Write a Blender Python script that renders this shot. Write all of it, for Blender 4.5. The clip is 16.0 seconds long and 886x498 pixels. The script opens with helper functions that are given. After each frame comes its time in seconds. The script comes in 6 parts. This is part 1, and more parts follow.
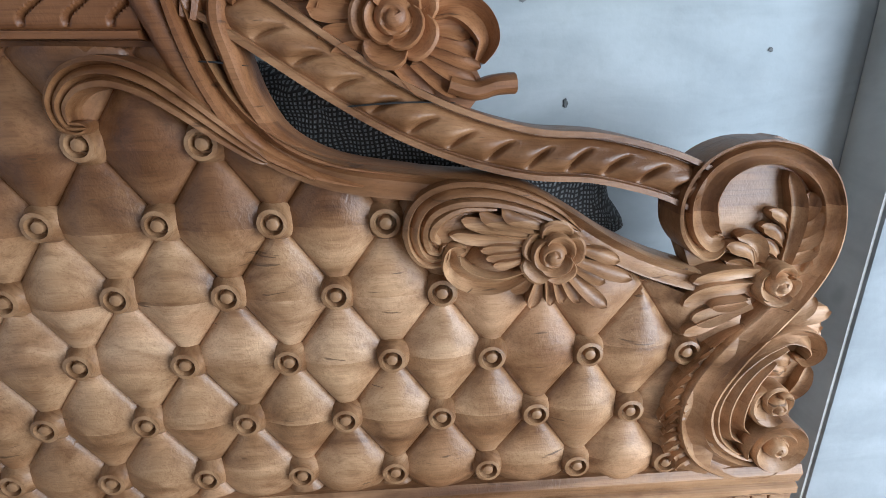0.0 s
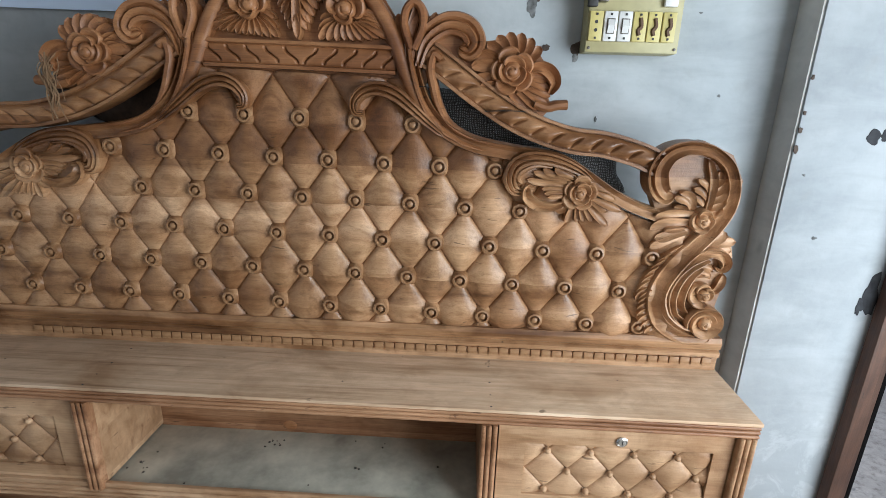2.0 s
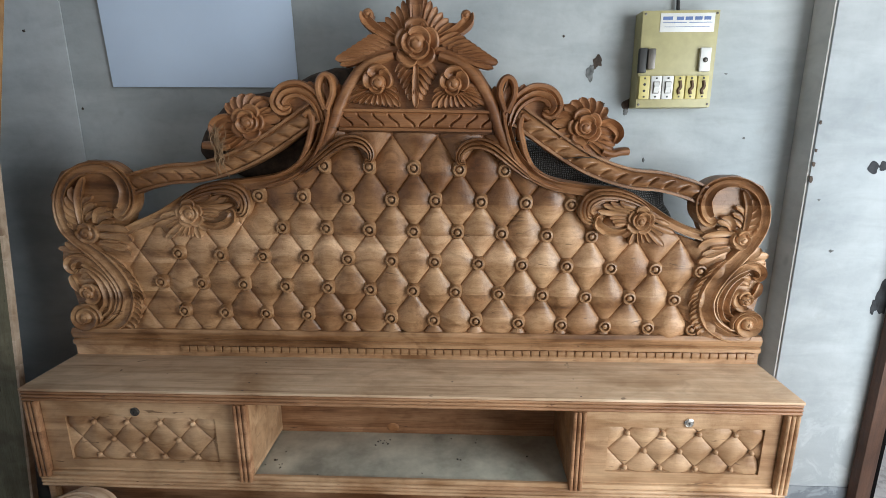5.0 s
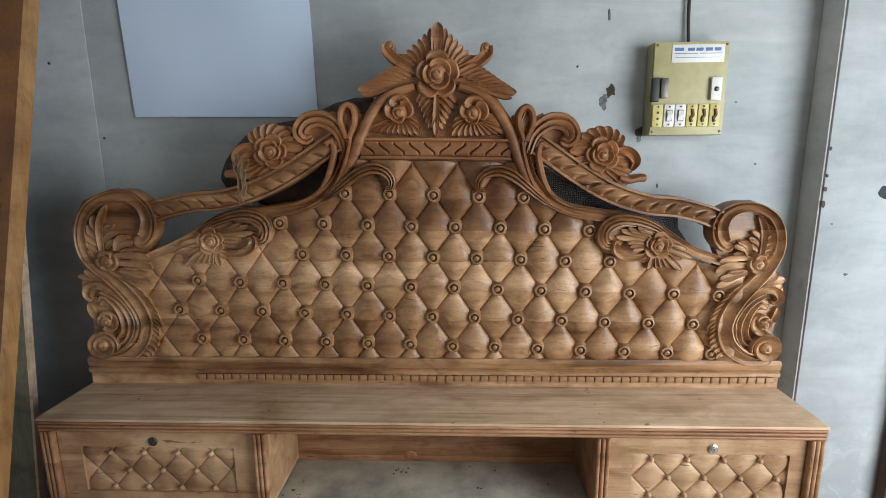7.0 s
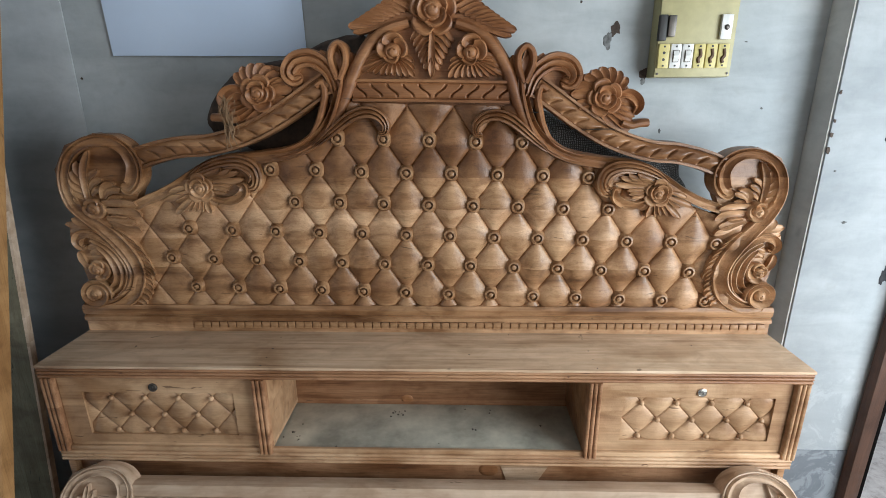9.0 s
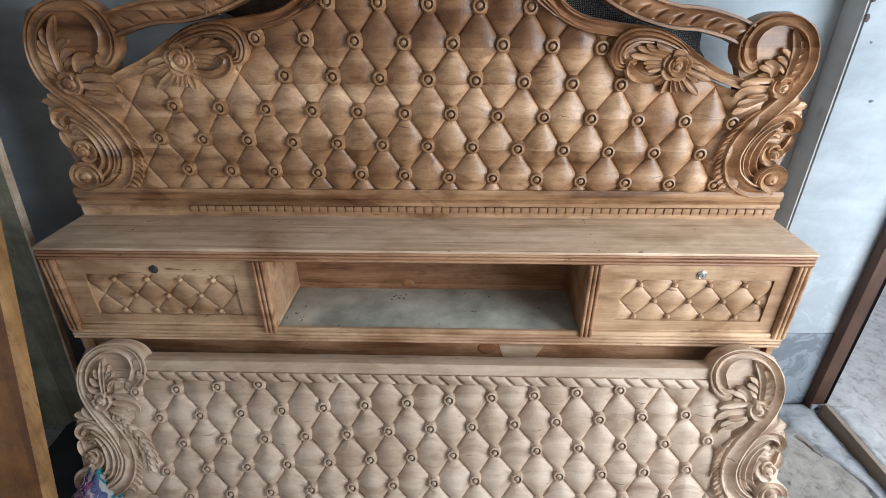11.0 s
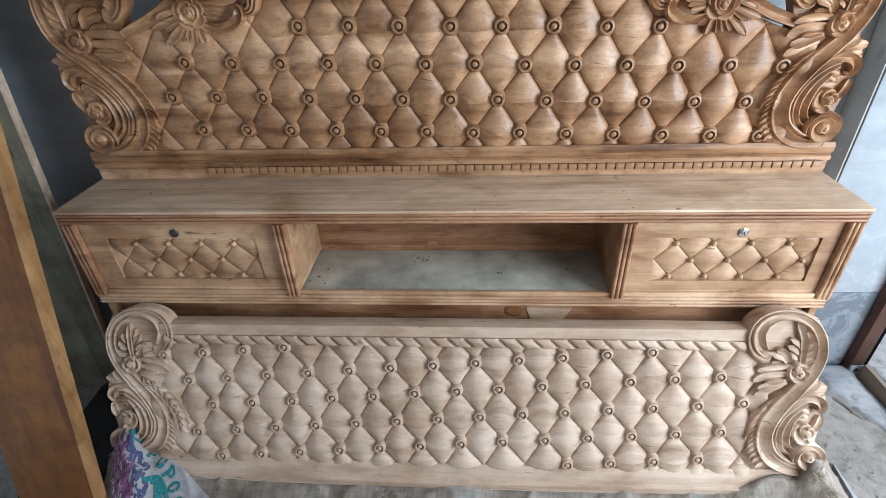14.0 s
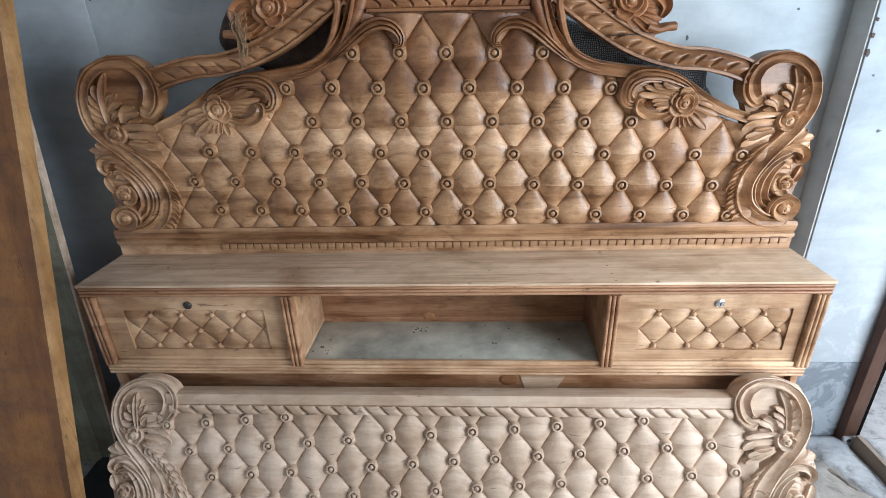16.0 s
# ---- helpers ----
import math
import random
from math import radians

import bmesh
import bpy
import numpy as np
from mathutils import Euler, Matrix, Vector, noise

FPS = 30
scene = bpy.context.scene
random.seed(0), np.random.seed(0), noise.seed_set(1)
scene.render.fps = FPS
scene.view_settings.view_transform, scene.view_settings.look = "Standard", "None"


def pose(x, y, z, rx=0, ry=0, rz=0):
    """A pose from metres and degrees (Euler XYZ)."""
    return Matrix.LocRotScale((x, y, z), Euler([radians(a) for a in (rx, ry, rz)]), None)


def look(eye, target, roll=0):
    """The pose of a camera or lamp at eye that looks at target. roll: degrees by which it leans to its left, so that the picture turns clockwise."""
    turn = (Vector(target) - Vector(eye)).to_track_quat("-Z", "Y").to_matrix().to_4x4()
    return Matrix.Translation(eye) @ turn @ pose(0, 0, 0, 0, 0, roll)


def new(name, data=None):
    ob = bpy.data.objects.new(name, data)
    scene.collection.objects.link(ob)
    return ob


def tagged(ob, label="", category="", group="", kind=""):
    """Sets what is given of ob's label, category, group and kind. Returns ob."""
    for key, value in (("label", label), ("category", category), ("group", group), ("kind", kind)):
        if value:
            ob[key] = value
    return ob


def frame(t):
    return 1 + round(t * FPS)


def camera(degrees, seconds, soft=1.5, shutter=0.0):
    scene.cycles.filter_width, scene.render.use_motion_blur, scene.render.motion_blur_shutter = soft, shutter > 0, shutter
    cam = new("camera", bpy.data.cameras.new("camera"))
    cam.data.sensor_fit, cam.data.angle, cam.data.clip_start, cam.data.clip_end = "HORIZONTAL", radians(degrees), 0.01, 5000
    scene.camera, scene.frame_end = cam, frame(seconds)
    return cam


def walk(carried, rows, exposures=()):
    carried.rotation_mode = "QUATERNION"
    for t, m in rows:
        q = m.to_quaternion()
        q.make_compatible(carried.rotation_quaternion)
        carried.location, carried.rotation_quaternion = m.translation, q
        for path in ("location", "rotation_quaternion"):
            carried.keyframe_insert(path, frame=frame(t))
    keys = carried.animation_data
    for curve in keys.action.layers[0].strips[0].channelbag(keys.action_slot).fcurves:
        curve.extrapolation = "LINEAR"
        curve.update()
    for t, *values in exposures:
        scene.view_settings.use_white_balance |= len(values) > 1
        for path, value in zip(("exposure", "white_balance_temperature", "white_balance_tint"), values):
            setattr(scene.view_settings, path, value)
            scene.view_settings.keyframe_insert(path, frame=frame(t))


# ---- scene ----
# ---- camera and walk ----
cam = camera(83.7, 16.0, soft=0.5)
ROWS = [
    (0.0, 0.4626, -0.4986, 1.3444, -2.95, -19.74, 1.55),
    (0.5, 0.4693, -0.5965, 1.3441, -2.89, -19.58, 1.91),
    (1.0, 0.4620, -0.8018, 1.3466, -2.56, -19.16, 1.22),
    (1.5, 0.4546, -0.9670, 1.3452, -0.79, -17.24, -0.39),
    (2.0, 0.3650, -1.0207, 1.3426, 2.84, -17.22, -1.63),
    (2.5, 0.1726, -1.0858, 1.3401, 2.87, -16.95, -1.02),
    (3.0, 0.0861, -1.1545, 1.3590, 1.53, -17.09, 0.41),
    (3.5, 0.1346, -1.2120, 1.3700, 1.82, -15.19, 0.32),
    (4.0, 0.1554, -1.2339, 1.3819, 2.04, -14.18, 0.26),
    (6.5, 0.1324, -1.2879, 1.3853, 2.72, -11.59, 0.18),
    (7.0, 0.0969, -1.2728, 1.3941, 2.05, -10.82, 0.50),
    (7.5, 0.0926, -1.2460, 1.4137, 1.63, -11.19, 0.42),
    (8.0, 0.0902, -1.2448, 1.4069, 1.52, -12.93, 0.36),
    (8.5, 0.0938, -1.2538, 1.4005, 1.49, -14.89, 0.36),
    (11.0, 0.0942, -1.2367, 1.3329, 1.61, -28.29, 0.28),
    (11.5, 0.1023, -1.2372, 1.3103, 1.43, -31.38, 0.66),
    (12.0, 0.1038, -1.2464, 1.2997, 1.28, -32.95, 0.99),
    (12.5, 0.0990, -1.2473, 1.2972, 1.29, -33.33, 0.98),
    (13.0, 0.0973, -1.2262, 1.3040, 1.71, -33.47, 1.12),
    (13.5, 0.0909, -1.2032, 1.3037, 2.58, -33.33, 1.64),
    (14.0, 0.0803, -1.1996, 1.3072, 3.21, -32.67, 2.05),
    (14.5, 0.0754, -1.2149, 1.3156, 3.18, -30.15, 2.09),
    (15.0, 0.0775, -1.2468, 1.3237, 3.13, -28.47, 2.11),
    (15.5, 0.0768, -1.2762, 1.3303, 3.05, -26.36, 2.07),
    (16.0, 0.0850, -1.2799, 1.3463, 2.88, -24.08, 1.95),
]
walk(cam, [(t, pose(x, y, z, 90 + pitch, roll, yaw)) for t, x, y, z, yaw, pitch, roll in ROWS],
     exposures=[(0.0, -0.26, 5750, 10), (1.5, -0.33, 6200, 10), (2.5, -0.22, 6200, 10), (4.0, -0.23, 6400, 10), (7.5, -0.38, 6600, 10), (8.5, -0.28, 6500, 10), (11.0, -0.07, 6000, 10), (14.0, 0.01, 5800, 10), (16.0, 0.13, 5880, 10)])

# ---- light ----
world = bpy.data.worlds.new("sky")
scene.world = world
world.use_nodes = True
wn = world.node_tree
sky = wn.nodes.new("ShaderNodeTexSky")
sky.sky_type = "NISHITA"
sky.sun_disc = False
sky.sun_elevation, sky.sun_rotation = radians(48), radians(100)
wn.nodes["Background"].inputs["Strength"].default_value = 0.085
wn.links.new(sky.outputs[0], wn.nodes["Background"].inputs["Color"])

sun = new("sun", bpy.data.lights.new("sun", "SUN"))
sun.data.energy, sun.data.angle, sun.data.color = 1.9, radians(12), (1.0, 0.96, 0.9)
sun.matrix_world = look((6, 3, 7), (1.6, 0, 0))


def area(name, place, target, w, h, watts, colour):
    lamp = new(name, bpy.data.lights.new(name, "AREA"))
    lamp.data.shape, lamp.data.size, lamp.data.size_y = "RECTANGLE", w, h
    lamp.data.energy, lamp.data.color = watts, colour
    lamp.matrix_world = look(place, target)
    return lamp


# daylight enters by the doorway; a warm fill is added from behind the camera
area("door_daylight", (1.76, -1.14, 1.15), (-0.1, 0.0, 0.95), 1.2, 1.5, 63, (0.89, 0.965, 1.0))
area("front_fill", (0.7, -3.15, 1.60), (-0.2, 0.0, 1.0), 2.4, 1.7, 11.0, (1.0, 0.80, 0.58))

# ---- materials ----
def material(name, rough=0.6, metal=0.0):
    m = bpy.data.materials.new(name)
    m.use_nodes = True
    n, l = m.node_tree.nodes, m.node_tree.links
    b = n["Principled BSDF"]
    b.inputs["Roughness"].default_value = rough
    b.inputs["Metallic"].default_value = metal
    return m, n, l, b


def coords(n, l, scale, turn=(0, 0, 0)):
    c = n.new("ShaderNodeTexCoord")
    p = n.new("ShaderNodeMapping")
    p.inputs["Scale"].default_value = scale
    p.inputs["Rotation"].default_value = turn
    l.new(c.outputs["Object"], p.inputs["Vector"])
    return p.outputs["Vector"]


def noise_tex(n, l, vec, scale, detail=4.0, rough=0.6, warp=0.0):
    t = n.new("ShaderNodeTexNoise")
    t.inputs["Scale"].default_value = scale
    t.inputs["Detail"].default_value = detail
    t.inputs["Roughness"].default_value = rough
    t.inputs["Distortion"].default_value = warp
    l.new(vec, t.inputs["Vector"])
    return t.outputs["Fac"]


def ramp(n, l, fac, stops):
    r = n.new("ShaderNodeValToRGB")
    el = r.color_ramp.elements
    while len(el) < len(stops):
        el.new(0.5)
    for e, (p, c) in zip(el, stops):
        e.position, e.color = p, (*c, 1) if len(c) == 3 else c
    l.new(fac, r.inputs["Fac"])
    return r.outputs["Color"]


def mix(n, l, a, b, fac, how="MIX"):
    m = n.new("ShaderNodeMix")
    m.data_type, m.blend_type = "RGBA", how
    for sock, v in ((m.inputs[6], a), (m.inputs[7], b), (m.inputs[0], fac)):
        if hasattr(v, "node"):
            l.new(v, sock)
        elif isinstance(v, (int, float)):
            sock.default_value = v
        else:
            sock.default_value = (*v, 1)
    return m.outputs[2]


def maths(n, l, how, a, b=0.0):
    m = n.new("ShaderNodeMath")
    m.operation = how
    for sock, v in ((m.inputs[0], a), (m.inputs[1], b)):
        if hasattr(v, "node"):
            l.new(v, sock)
        else:
            sock.default_value = v
    return m.outputs[0]


def bump(n, l, b, height, strength, distance):
    k = n.new("ShaderNodeBump")
    k.inputs["Strength"].default_value = strength
    k.inputs["Distance"].default_value = distance
    l.new(height, k.inputs["Height"])
    l.new(k.outputs["Normal"], b.inputs["Normal"])


def wood(name, pale, mid, dark, boards=0.09, rough=0.62, grain=1.0, along="x", stain=0.5, aged=None, mottle=0.4):
    """Raw planed timber: boards glued edge to edge, soft long grain, mottled handling marks, a few dark heart streaks."""
    m, n, l, b = material(name, rough)
    long = {"x": (1.0, 26, 11), "z": (11, 11, 1.0), "y": (11, 1.0, 11)}[along]
    v = coords(n, l, long)
    free = coords(n, l, (1, 1, 1))
    blot = noise_tex(n, l, free, 3.0, 5, 0.6)
    mott = noise_tex(n, l, coords(n, l, (0.6, 1, 1)), 17.0, 4, 0.62, 0.6)
    # one tone for each glued board
    sep = n.new("ShaderNodeSeparateXYZ")
    l.new(free, sep.inputs[0])
    across = sep.outputs["Z" if along == "x" else "X"]
    wob = maths(n, l, "MULTIPLY", noise_tex(n, l, coords(n, l, (0.8, 0.8, 0.8)), 1.0, 2), 0.03)
    idx = maths(n, l, "ADD", maths(n, l, "FLOOR", maths(n, l, "DIVIDE", maths(n, l, "ADD", across, wob), boards)), 41.0)
    white = n.new("ShaderNodeTexWhiteNoise")
    white.noise_dimensions = "1D"
    l.new(idx, white.inputs["W"])
    shift = n.new("ShaderNodeCombineXYZ")
    l.new(maths(n, l, "MULTIPLY", idx, 5.3), shift.inputs["X"])
    own = n.new("ShaderNodeVectorMath")
    own.operation = "ADD"
    l.new(v, own.inputs[0])
    l.new(shift.outputs[0], own.inputs[1])
    g1 = noise_tex(n, l, own.outputs[0], 1.7, 4, 0.55, 0.7)
    g2 = noise_tex(n, l, own.outputs[0], 13.0, 4, 0.6, 0.3)
    base = ramp(n, l, g1, [(0.25, dark), (0.42, mid), (0.66, pale)])
    tone = ramp(n, l, white.outputs["Value"], [(0.0, (0.58, 0.48, 0.37)), (0.4, (0.90, 0.84, 0.74)), (1.0, (1.14, 1.15, 1.17))])
    base = mix(n, l, base, tone, 0.8 if stain > 0.5 else 0.3, "MULTIPLY")
    pore = noise_tex(n, l, coords(n, l, tuple(c * (1.0 if c < 2 else 5.0) for c in long)), 9.0, 3, 0.6, 0.2)
    base = mix(n, l, base, ramp(n, l, pore, [(0.36, (0.62, 0.54, 0.46)), (0.48, (1, 1, 1)), (0.68, (1.10, 1.10, 1.11))]), 0.55 * grain, "MULTIPLY")
    base = mix(n, l, base, ramp(n, l, g2, [(0.34, (0.70, 0.64, 0.58)), (0.54, (1, 1, 1))]), 0.45 * grain, "MULTIPLY")
    base = mix(n, l, base, ramp(n, l, blot, [(0.36, (0.66, 0.55, 0.45)), (0.50, (1, 1, 1)), (0.66, (1.12, 1.12, 1.14))]), stain, "MULTIPLY")
    base = mix(n, l, base, ramp(n, l, mott, [(0.37, (0.52, 0.43, 0.36)), (0.475, (0.94, 0.93, 0.91)), (0.53, (1, 1, 1)), (0.62, (1.22, 1.22, 1.24))]), mottle, "MULTIPLY")
    # dark heart streaks and saw cuts along the grain
    sv = coords(n, l, tuple(c * 0.6 for c in long))
    streak = ramp(n, l, noise_tex(n, l, sv, 4.0, 5, 0.68, 0.8), [(0.63, (0, 0, 0)), (0.72, (1, 1, 1))])
    base = mix(n, l, base, tuple(c * 0.6 for c in dark), maths(n, l, "MULTIPLY", streak, 0.40 * grain))
    band_noise = noise_tex(n, l, coords(n, l, (0.5, 1, 1.6)), 6.5, 4, 0.6, 0.4)
    base = mix(n, l, base, ramp(n, l, band_noise, [(0.38, (0.66, 0.57, 0.48)), (0.49, (1, 1, 1)), (0.62, (1.08, 1.08, 1.09))]), stain, "MULTIPLY")
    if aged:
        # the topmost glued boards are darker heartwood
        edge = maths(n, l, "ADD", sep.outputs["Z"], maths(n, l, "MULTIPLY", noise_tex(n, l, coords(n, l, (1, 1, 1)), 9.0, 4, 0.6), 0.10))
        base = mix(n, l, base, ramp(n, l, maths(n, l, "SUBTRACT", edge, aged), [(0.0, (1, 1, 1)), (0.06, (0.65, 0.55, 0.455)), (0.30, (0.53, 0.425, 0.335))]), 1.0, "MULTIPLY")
    nick = ramp(n, l, noise_tex(n, l, coords(n, l, (9, 9, 60) if along == "x" else (60, 60, 9)), 1.3, 3, 0.7, 0.5), [(0.665, (0, 0, 0)), (0.70, (1, 1, 1))])
    base = mix(n, l, base, tuple(c * 0.5 for c in dark), maths(n, l, "MULTIPLY", nick, 0.75))
    l.new(base, b.inputs["Base Color"])
    l.new(ramp(n, l, mott, [(0.2, (rough - 0.12,) * 3), (0.8, (rough + 0.16,) * 3)]), b.inputs["Roughness"])
    chisel = noise_tex(n, l, free, 60.0, 3)
    gouge = noise_tex(n, l, coords(n, l, (1.6, 1, 1)), 150.0, 2, 0.5, 1.0)
    h = maths(n, l, "ADD", maths(n, l, "MULTIPLY", g2, 0.5), maths(n, l, "ADD", chisel, maths(n, l, "MULTIPLY", gouge, 0.5)))
    bump(n, l, b, h, 0.38, 0.002)
    return m


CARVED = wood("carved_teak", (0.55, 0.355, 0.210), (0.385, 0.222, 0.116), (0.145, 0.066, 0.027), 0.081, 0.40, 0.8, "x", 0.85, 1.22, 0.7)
CRESTWOOD = wood("crest_teak", (0.41, 0.205, 0.095), (0.30, 0.138, 0.060), (0.14, 0.056, 0.022), 0.12, 0.45, 1.0, "x", 0.7)
SHELFWOOD = wood("shelf_wood", (0.80, 0.645, 0.50), (0.65, 0.485, 0.35), (0.33, 0.20, 0.122), 0.095, 0.55, 0.55, "x", 0.6, None, 0.3)
CABINET = wood("cabinet_wood", (0.56, 0.36, 0.208), (0.42, 0.24, 0.125), (0.18, 0.078, 0.034), 0.11, 0.42, 1.2, "x", 1.0)
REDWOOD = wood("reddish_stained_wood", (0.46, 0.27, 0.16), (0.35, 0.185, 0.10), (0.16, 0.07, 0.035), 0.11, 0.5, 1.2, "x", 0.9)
DRAWERWOOD = wood("drawer_wood", (0.66, 0.465, 0.305), (0.54, 0.355, 0.220), (0.25, 0.125, 0.060), 0.11, 0.45, 0.5, "x", 0.85)
APRONWOOD = wood("apron_wood", (0.58, 0.36, 0.22), (0.44, 0.245, 0.14), (0.20, 0.09, 0.045), 0.14, 0.45, 1.2, "x", 0.9)
PALE = wood("pale_carved_wood", (0.645, 0.505, 0.39), (0.53, 0.395, 0.29), (0.335, 0.225, 0.15), 0.0751, 0.55, 0.25, "x", 0.48, None, 0.30)
POSTWOOD = wood("varnished_post", (0.27, 0.112, 0.022), (0.20, 0.078, 0.014), (0.11, 0.038, 0.007), 0.3, 0.55, 0.8, "z")
# paler wood for the post's edge that catches the doorway's light
EDGEWOOD = wood("planed_edge", (0.46, 0.27, 0.115), (0.38, 0.215, 0.085), (0.26, 0.135, 0.048), 0.3, 0.5, 0.6, "z")
FRAMEWOOD = wood("door_frame_wood", (0.115, 0.054, 0.031), (0.065, 0.029, 0.018), (0.02, 0.010, 0.007), 0.3, 0.55, 1.0, "z")


def plaster(name, base, grey, stain, amount=0.5, rough=0.85, flakes=False, relief=1.0):
    m, n, l, b = material(name, rough)
    v = coords(n, l, (1, 1, 1))
    big = noise_tex(n, l, v, 1.6, 6, 0.62, 0.4)
    fine = noise_tex(n, l, v, 38, 4)
    col = ramp(n, l, big, [(0.36, grey), (0.60, base)])
    brush = noise_tex(n, l, coords(n, l, (2.2, 2.2, 7)), 2.0, 5, 0.6, 0.5)
    col = mix(n, l, col, ramp(n, l, brush, [(0.38, (0.90, 0.905, 0.91)), (0.5, (1, 1, 1)), (0.64, (1.10, 1.10, 1.10))]), 0.9, "MULTIPLY")
    col = mix(n, l, col, ramp(n, l, fine, [(0.25, (0.9, 0.9, 0.9)), (0.5, (1, 1, 1))]), 0.6, "MULTIPLY")
    spots = noise_tex(n, l, v, 9, 3)
    col = mix(n, l, col, stain, maths(n, l, "MULTIPLY", ramp(n, l, spots, [(0.66, (0, 0, 0)), (0.76, (1, 1, 1))]), amount))
    streak = noise_tex(n, l, coords(n, l, (6, 6, 0.7)), 2.5, 4)
    col = mix(n, l, col, (0.42, 0.43, 0.43), maths(n, l, "MULTIPLY", ramp(n, l, streak, [(0.6, (0, 0, 0)), (0.8, (1, 1, 1))]), 0.25))
    if flakes:
        sep = n.new("ShaderNodeSeparateXYZ")
        l.new(v, sep.inputs[0])
        damp = ramp(n, l, maths(n, l, "ADD", sep.outputs["Z"], maths(n, l, "MULTIPLY", noise_tex(n, l, v, 5.0, 6, 0.7), 0.55)), [(0.80, (1, 1, 1)), (1.22, (0, 0, 0))])
        patch = ramp(n, l, noise_tex(n, l, v, 7.0, 8, 0.68, 1.2), [(0.46, (0, 0, 0)), (0.52, (1, 1, 1))])
        col = mix(n, l, col, (0.30, 0.325, 0.345), maths(n, l, "MULTIPLY", maths(n, l, "MULTIPLY", damp, patch), 0.55))
    if relief > 1:
        pits = noise_tex(n, l, v, 24, 9, 0.72, 0.3)
        col = mix(n, l, col, ramp(n, l, pits, [(0.34, (0.50, 0.48, 0.46)), (0.48, (1, 1, 1)), (0.64, (1.22, 1.22, 1.22))]), 0.85, "MULTIPLY")
        fine = maths(n, l, "ADD", fine, maths(n, l, "MULTIPLY", pits, 2.5))
    l.new(col, b.inputs["Base Color"])
    bump(n, l, b, maths(n, l, "ADD", fine, maths(n, l, "MULTIPLY", spots, 2.0)), 0.25 * relief, 0.003 * relief)
    return m


WALL = plaster("whitewashed_plaster", (0.45, 0.48, 0.49), (0.34, 0.375, 0.395), (0.28, 0.285, 0.28), 0.35)
WALLGREY = plaster("greyed_plaster", (0.66, 0.72, 0.79), (0.56, 0.615, 0.68), (0.34, 0.35, 0.35), 0.35)
# paler than WALL, to make up for weak light at its left end
WALLSTRIP = plaster("lightened_wall_strip", (0.50, 0.525, 0.54), (0.40, 0.425, 0.445), (0.28, 0.285, 0.29), 0.35)
PILLAR = plaster("flaking_limewash", (0.42, 0.445, 0.46), (0.31, 0.34, 0.36), (0.30, 0.315, 0.315), 0.65, flakes=True)
# lighter than the pillar's front, as only bounced light reaches this side
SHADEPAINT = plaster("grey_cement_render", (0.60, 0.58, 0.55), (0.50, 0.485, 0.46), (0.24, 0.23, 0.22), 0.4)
DADO = plaster("dark_grey_dado_paint", (0.155, 0.17, 0.19), (0.09, 0.10, 0.115), (0.40, 0.41, 0.42), 0.9, flakes=True)
CONCRETE = plaster("rough_concrete", (0.27, 0.25, 0.222), (0.175, 0.158, 0.138), (0.10, 0.09, 0.075), 0.8, relief=2.2)
PALECEMENT = plaster("pale_cement", (0.33, 0.34, 0.35), (0.235, 0.24, 0.25), (0.20, 0.185, 0.17), 0.8, relief=1.4)
SILLWHITE = plaster("whitewashed_sill", (0.48, 0.485, 0.49), (0.27, 0.265, 0.25), (0.24, 0.22, 0.19), 0.8, relief=2.0)
# brown cement, darkened to hold the shade on the sill's inner side
RISER = plaster("shaded_brown_cement", (0.27, 0.215, 0.165), (0.205, 0.160, 0.12), (0.13, 0.105, 0.08), 0.6, relief=0.7)
GROOVE = plaster("dirt_filled_groove", (0.20, 0.175, 0.15), (0.14, 0.12, 0.10), (0.08, 0.07, 0.06), 0.6, relief=2.0)
EARTH = plaster("dusty_ground", (0.44, 0.42, 0.41), (0.31, 0.295, 0.285), (0.15, 0.14, 0.13), 0.8, relief=2.0)


def plain(name, colour, rough=0.5, metal=0.0, vary=0.15, scale=25, relief=0.1):
    m, n, l, b = material(name, rough, metal)
    f = noise_tex(n, l, coords(n, l, (1, 1, 1)), scale, 5)
    low = tuple(c * (1 - vary) for c in colour)
    high = tuple(min(1, c * (1 + vary)) for c in colour)
    l.new(ramp(n, l, f, [(0.3, low), (0.7, high)]), b.inputs["Base Color"])
    bump(n, l, b, f, relief, 0.002)
    return m


CREAM = plain("yellowed_cream_plastic", (0.40, 0.36, 0.185), 0.45, 0, 0.12)
SWITCHWHITE = plain("white_plastic", (0.68, 0.68, 0.66), 0.35, 0, 0.08)
SWITCHYELLOW = plain("aged_yellow_plastic", (0.55, 0.47, 0.17), 0.4, 0, 0.12)
BLACK = plain("black_plastic", (0.02, 0.02, 0.02), 0.5)
BROWNDARK = plain("brown_slot", (0.10, 0.05, 0.02), 0.6)
CHROME = plain("nickel_plated_metal", (0.72, 0.71, 0.69), 0.25, 1.0, 0.05)
DARKMETAL = plain("dull_dark_metal", (0.12, 0.11, 0.10), 0.4, 0.8, 0.2)
PAPER = plain("pale_blue_white_paper", (0.64, 0.77, 0.97), 0.7, 0, 0.03, 3, 0.03)
INK = plain("blue_ink", (0.10, 0.16, 0.35), 0.6)
OLIVE = wood("grey_olive_board", (0.22, 0.205, 0.135), (0.16, 0.145, 0.092), (0.075, 0.066, 0.042), 0.4, 0.7, 0.8, "z")
NICHEFLOOR = plain("dusty_ply_bottom", (0.46, 0.44, 0.36), 0.8, 0, 0.4, 9)
TEAL = plain("teal_print", (0.024, 0.165, 0.175), 0.9, 0, 0.55, 160)
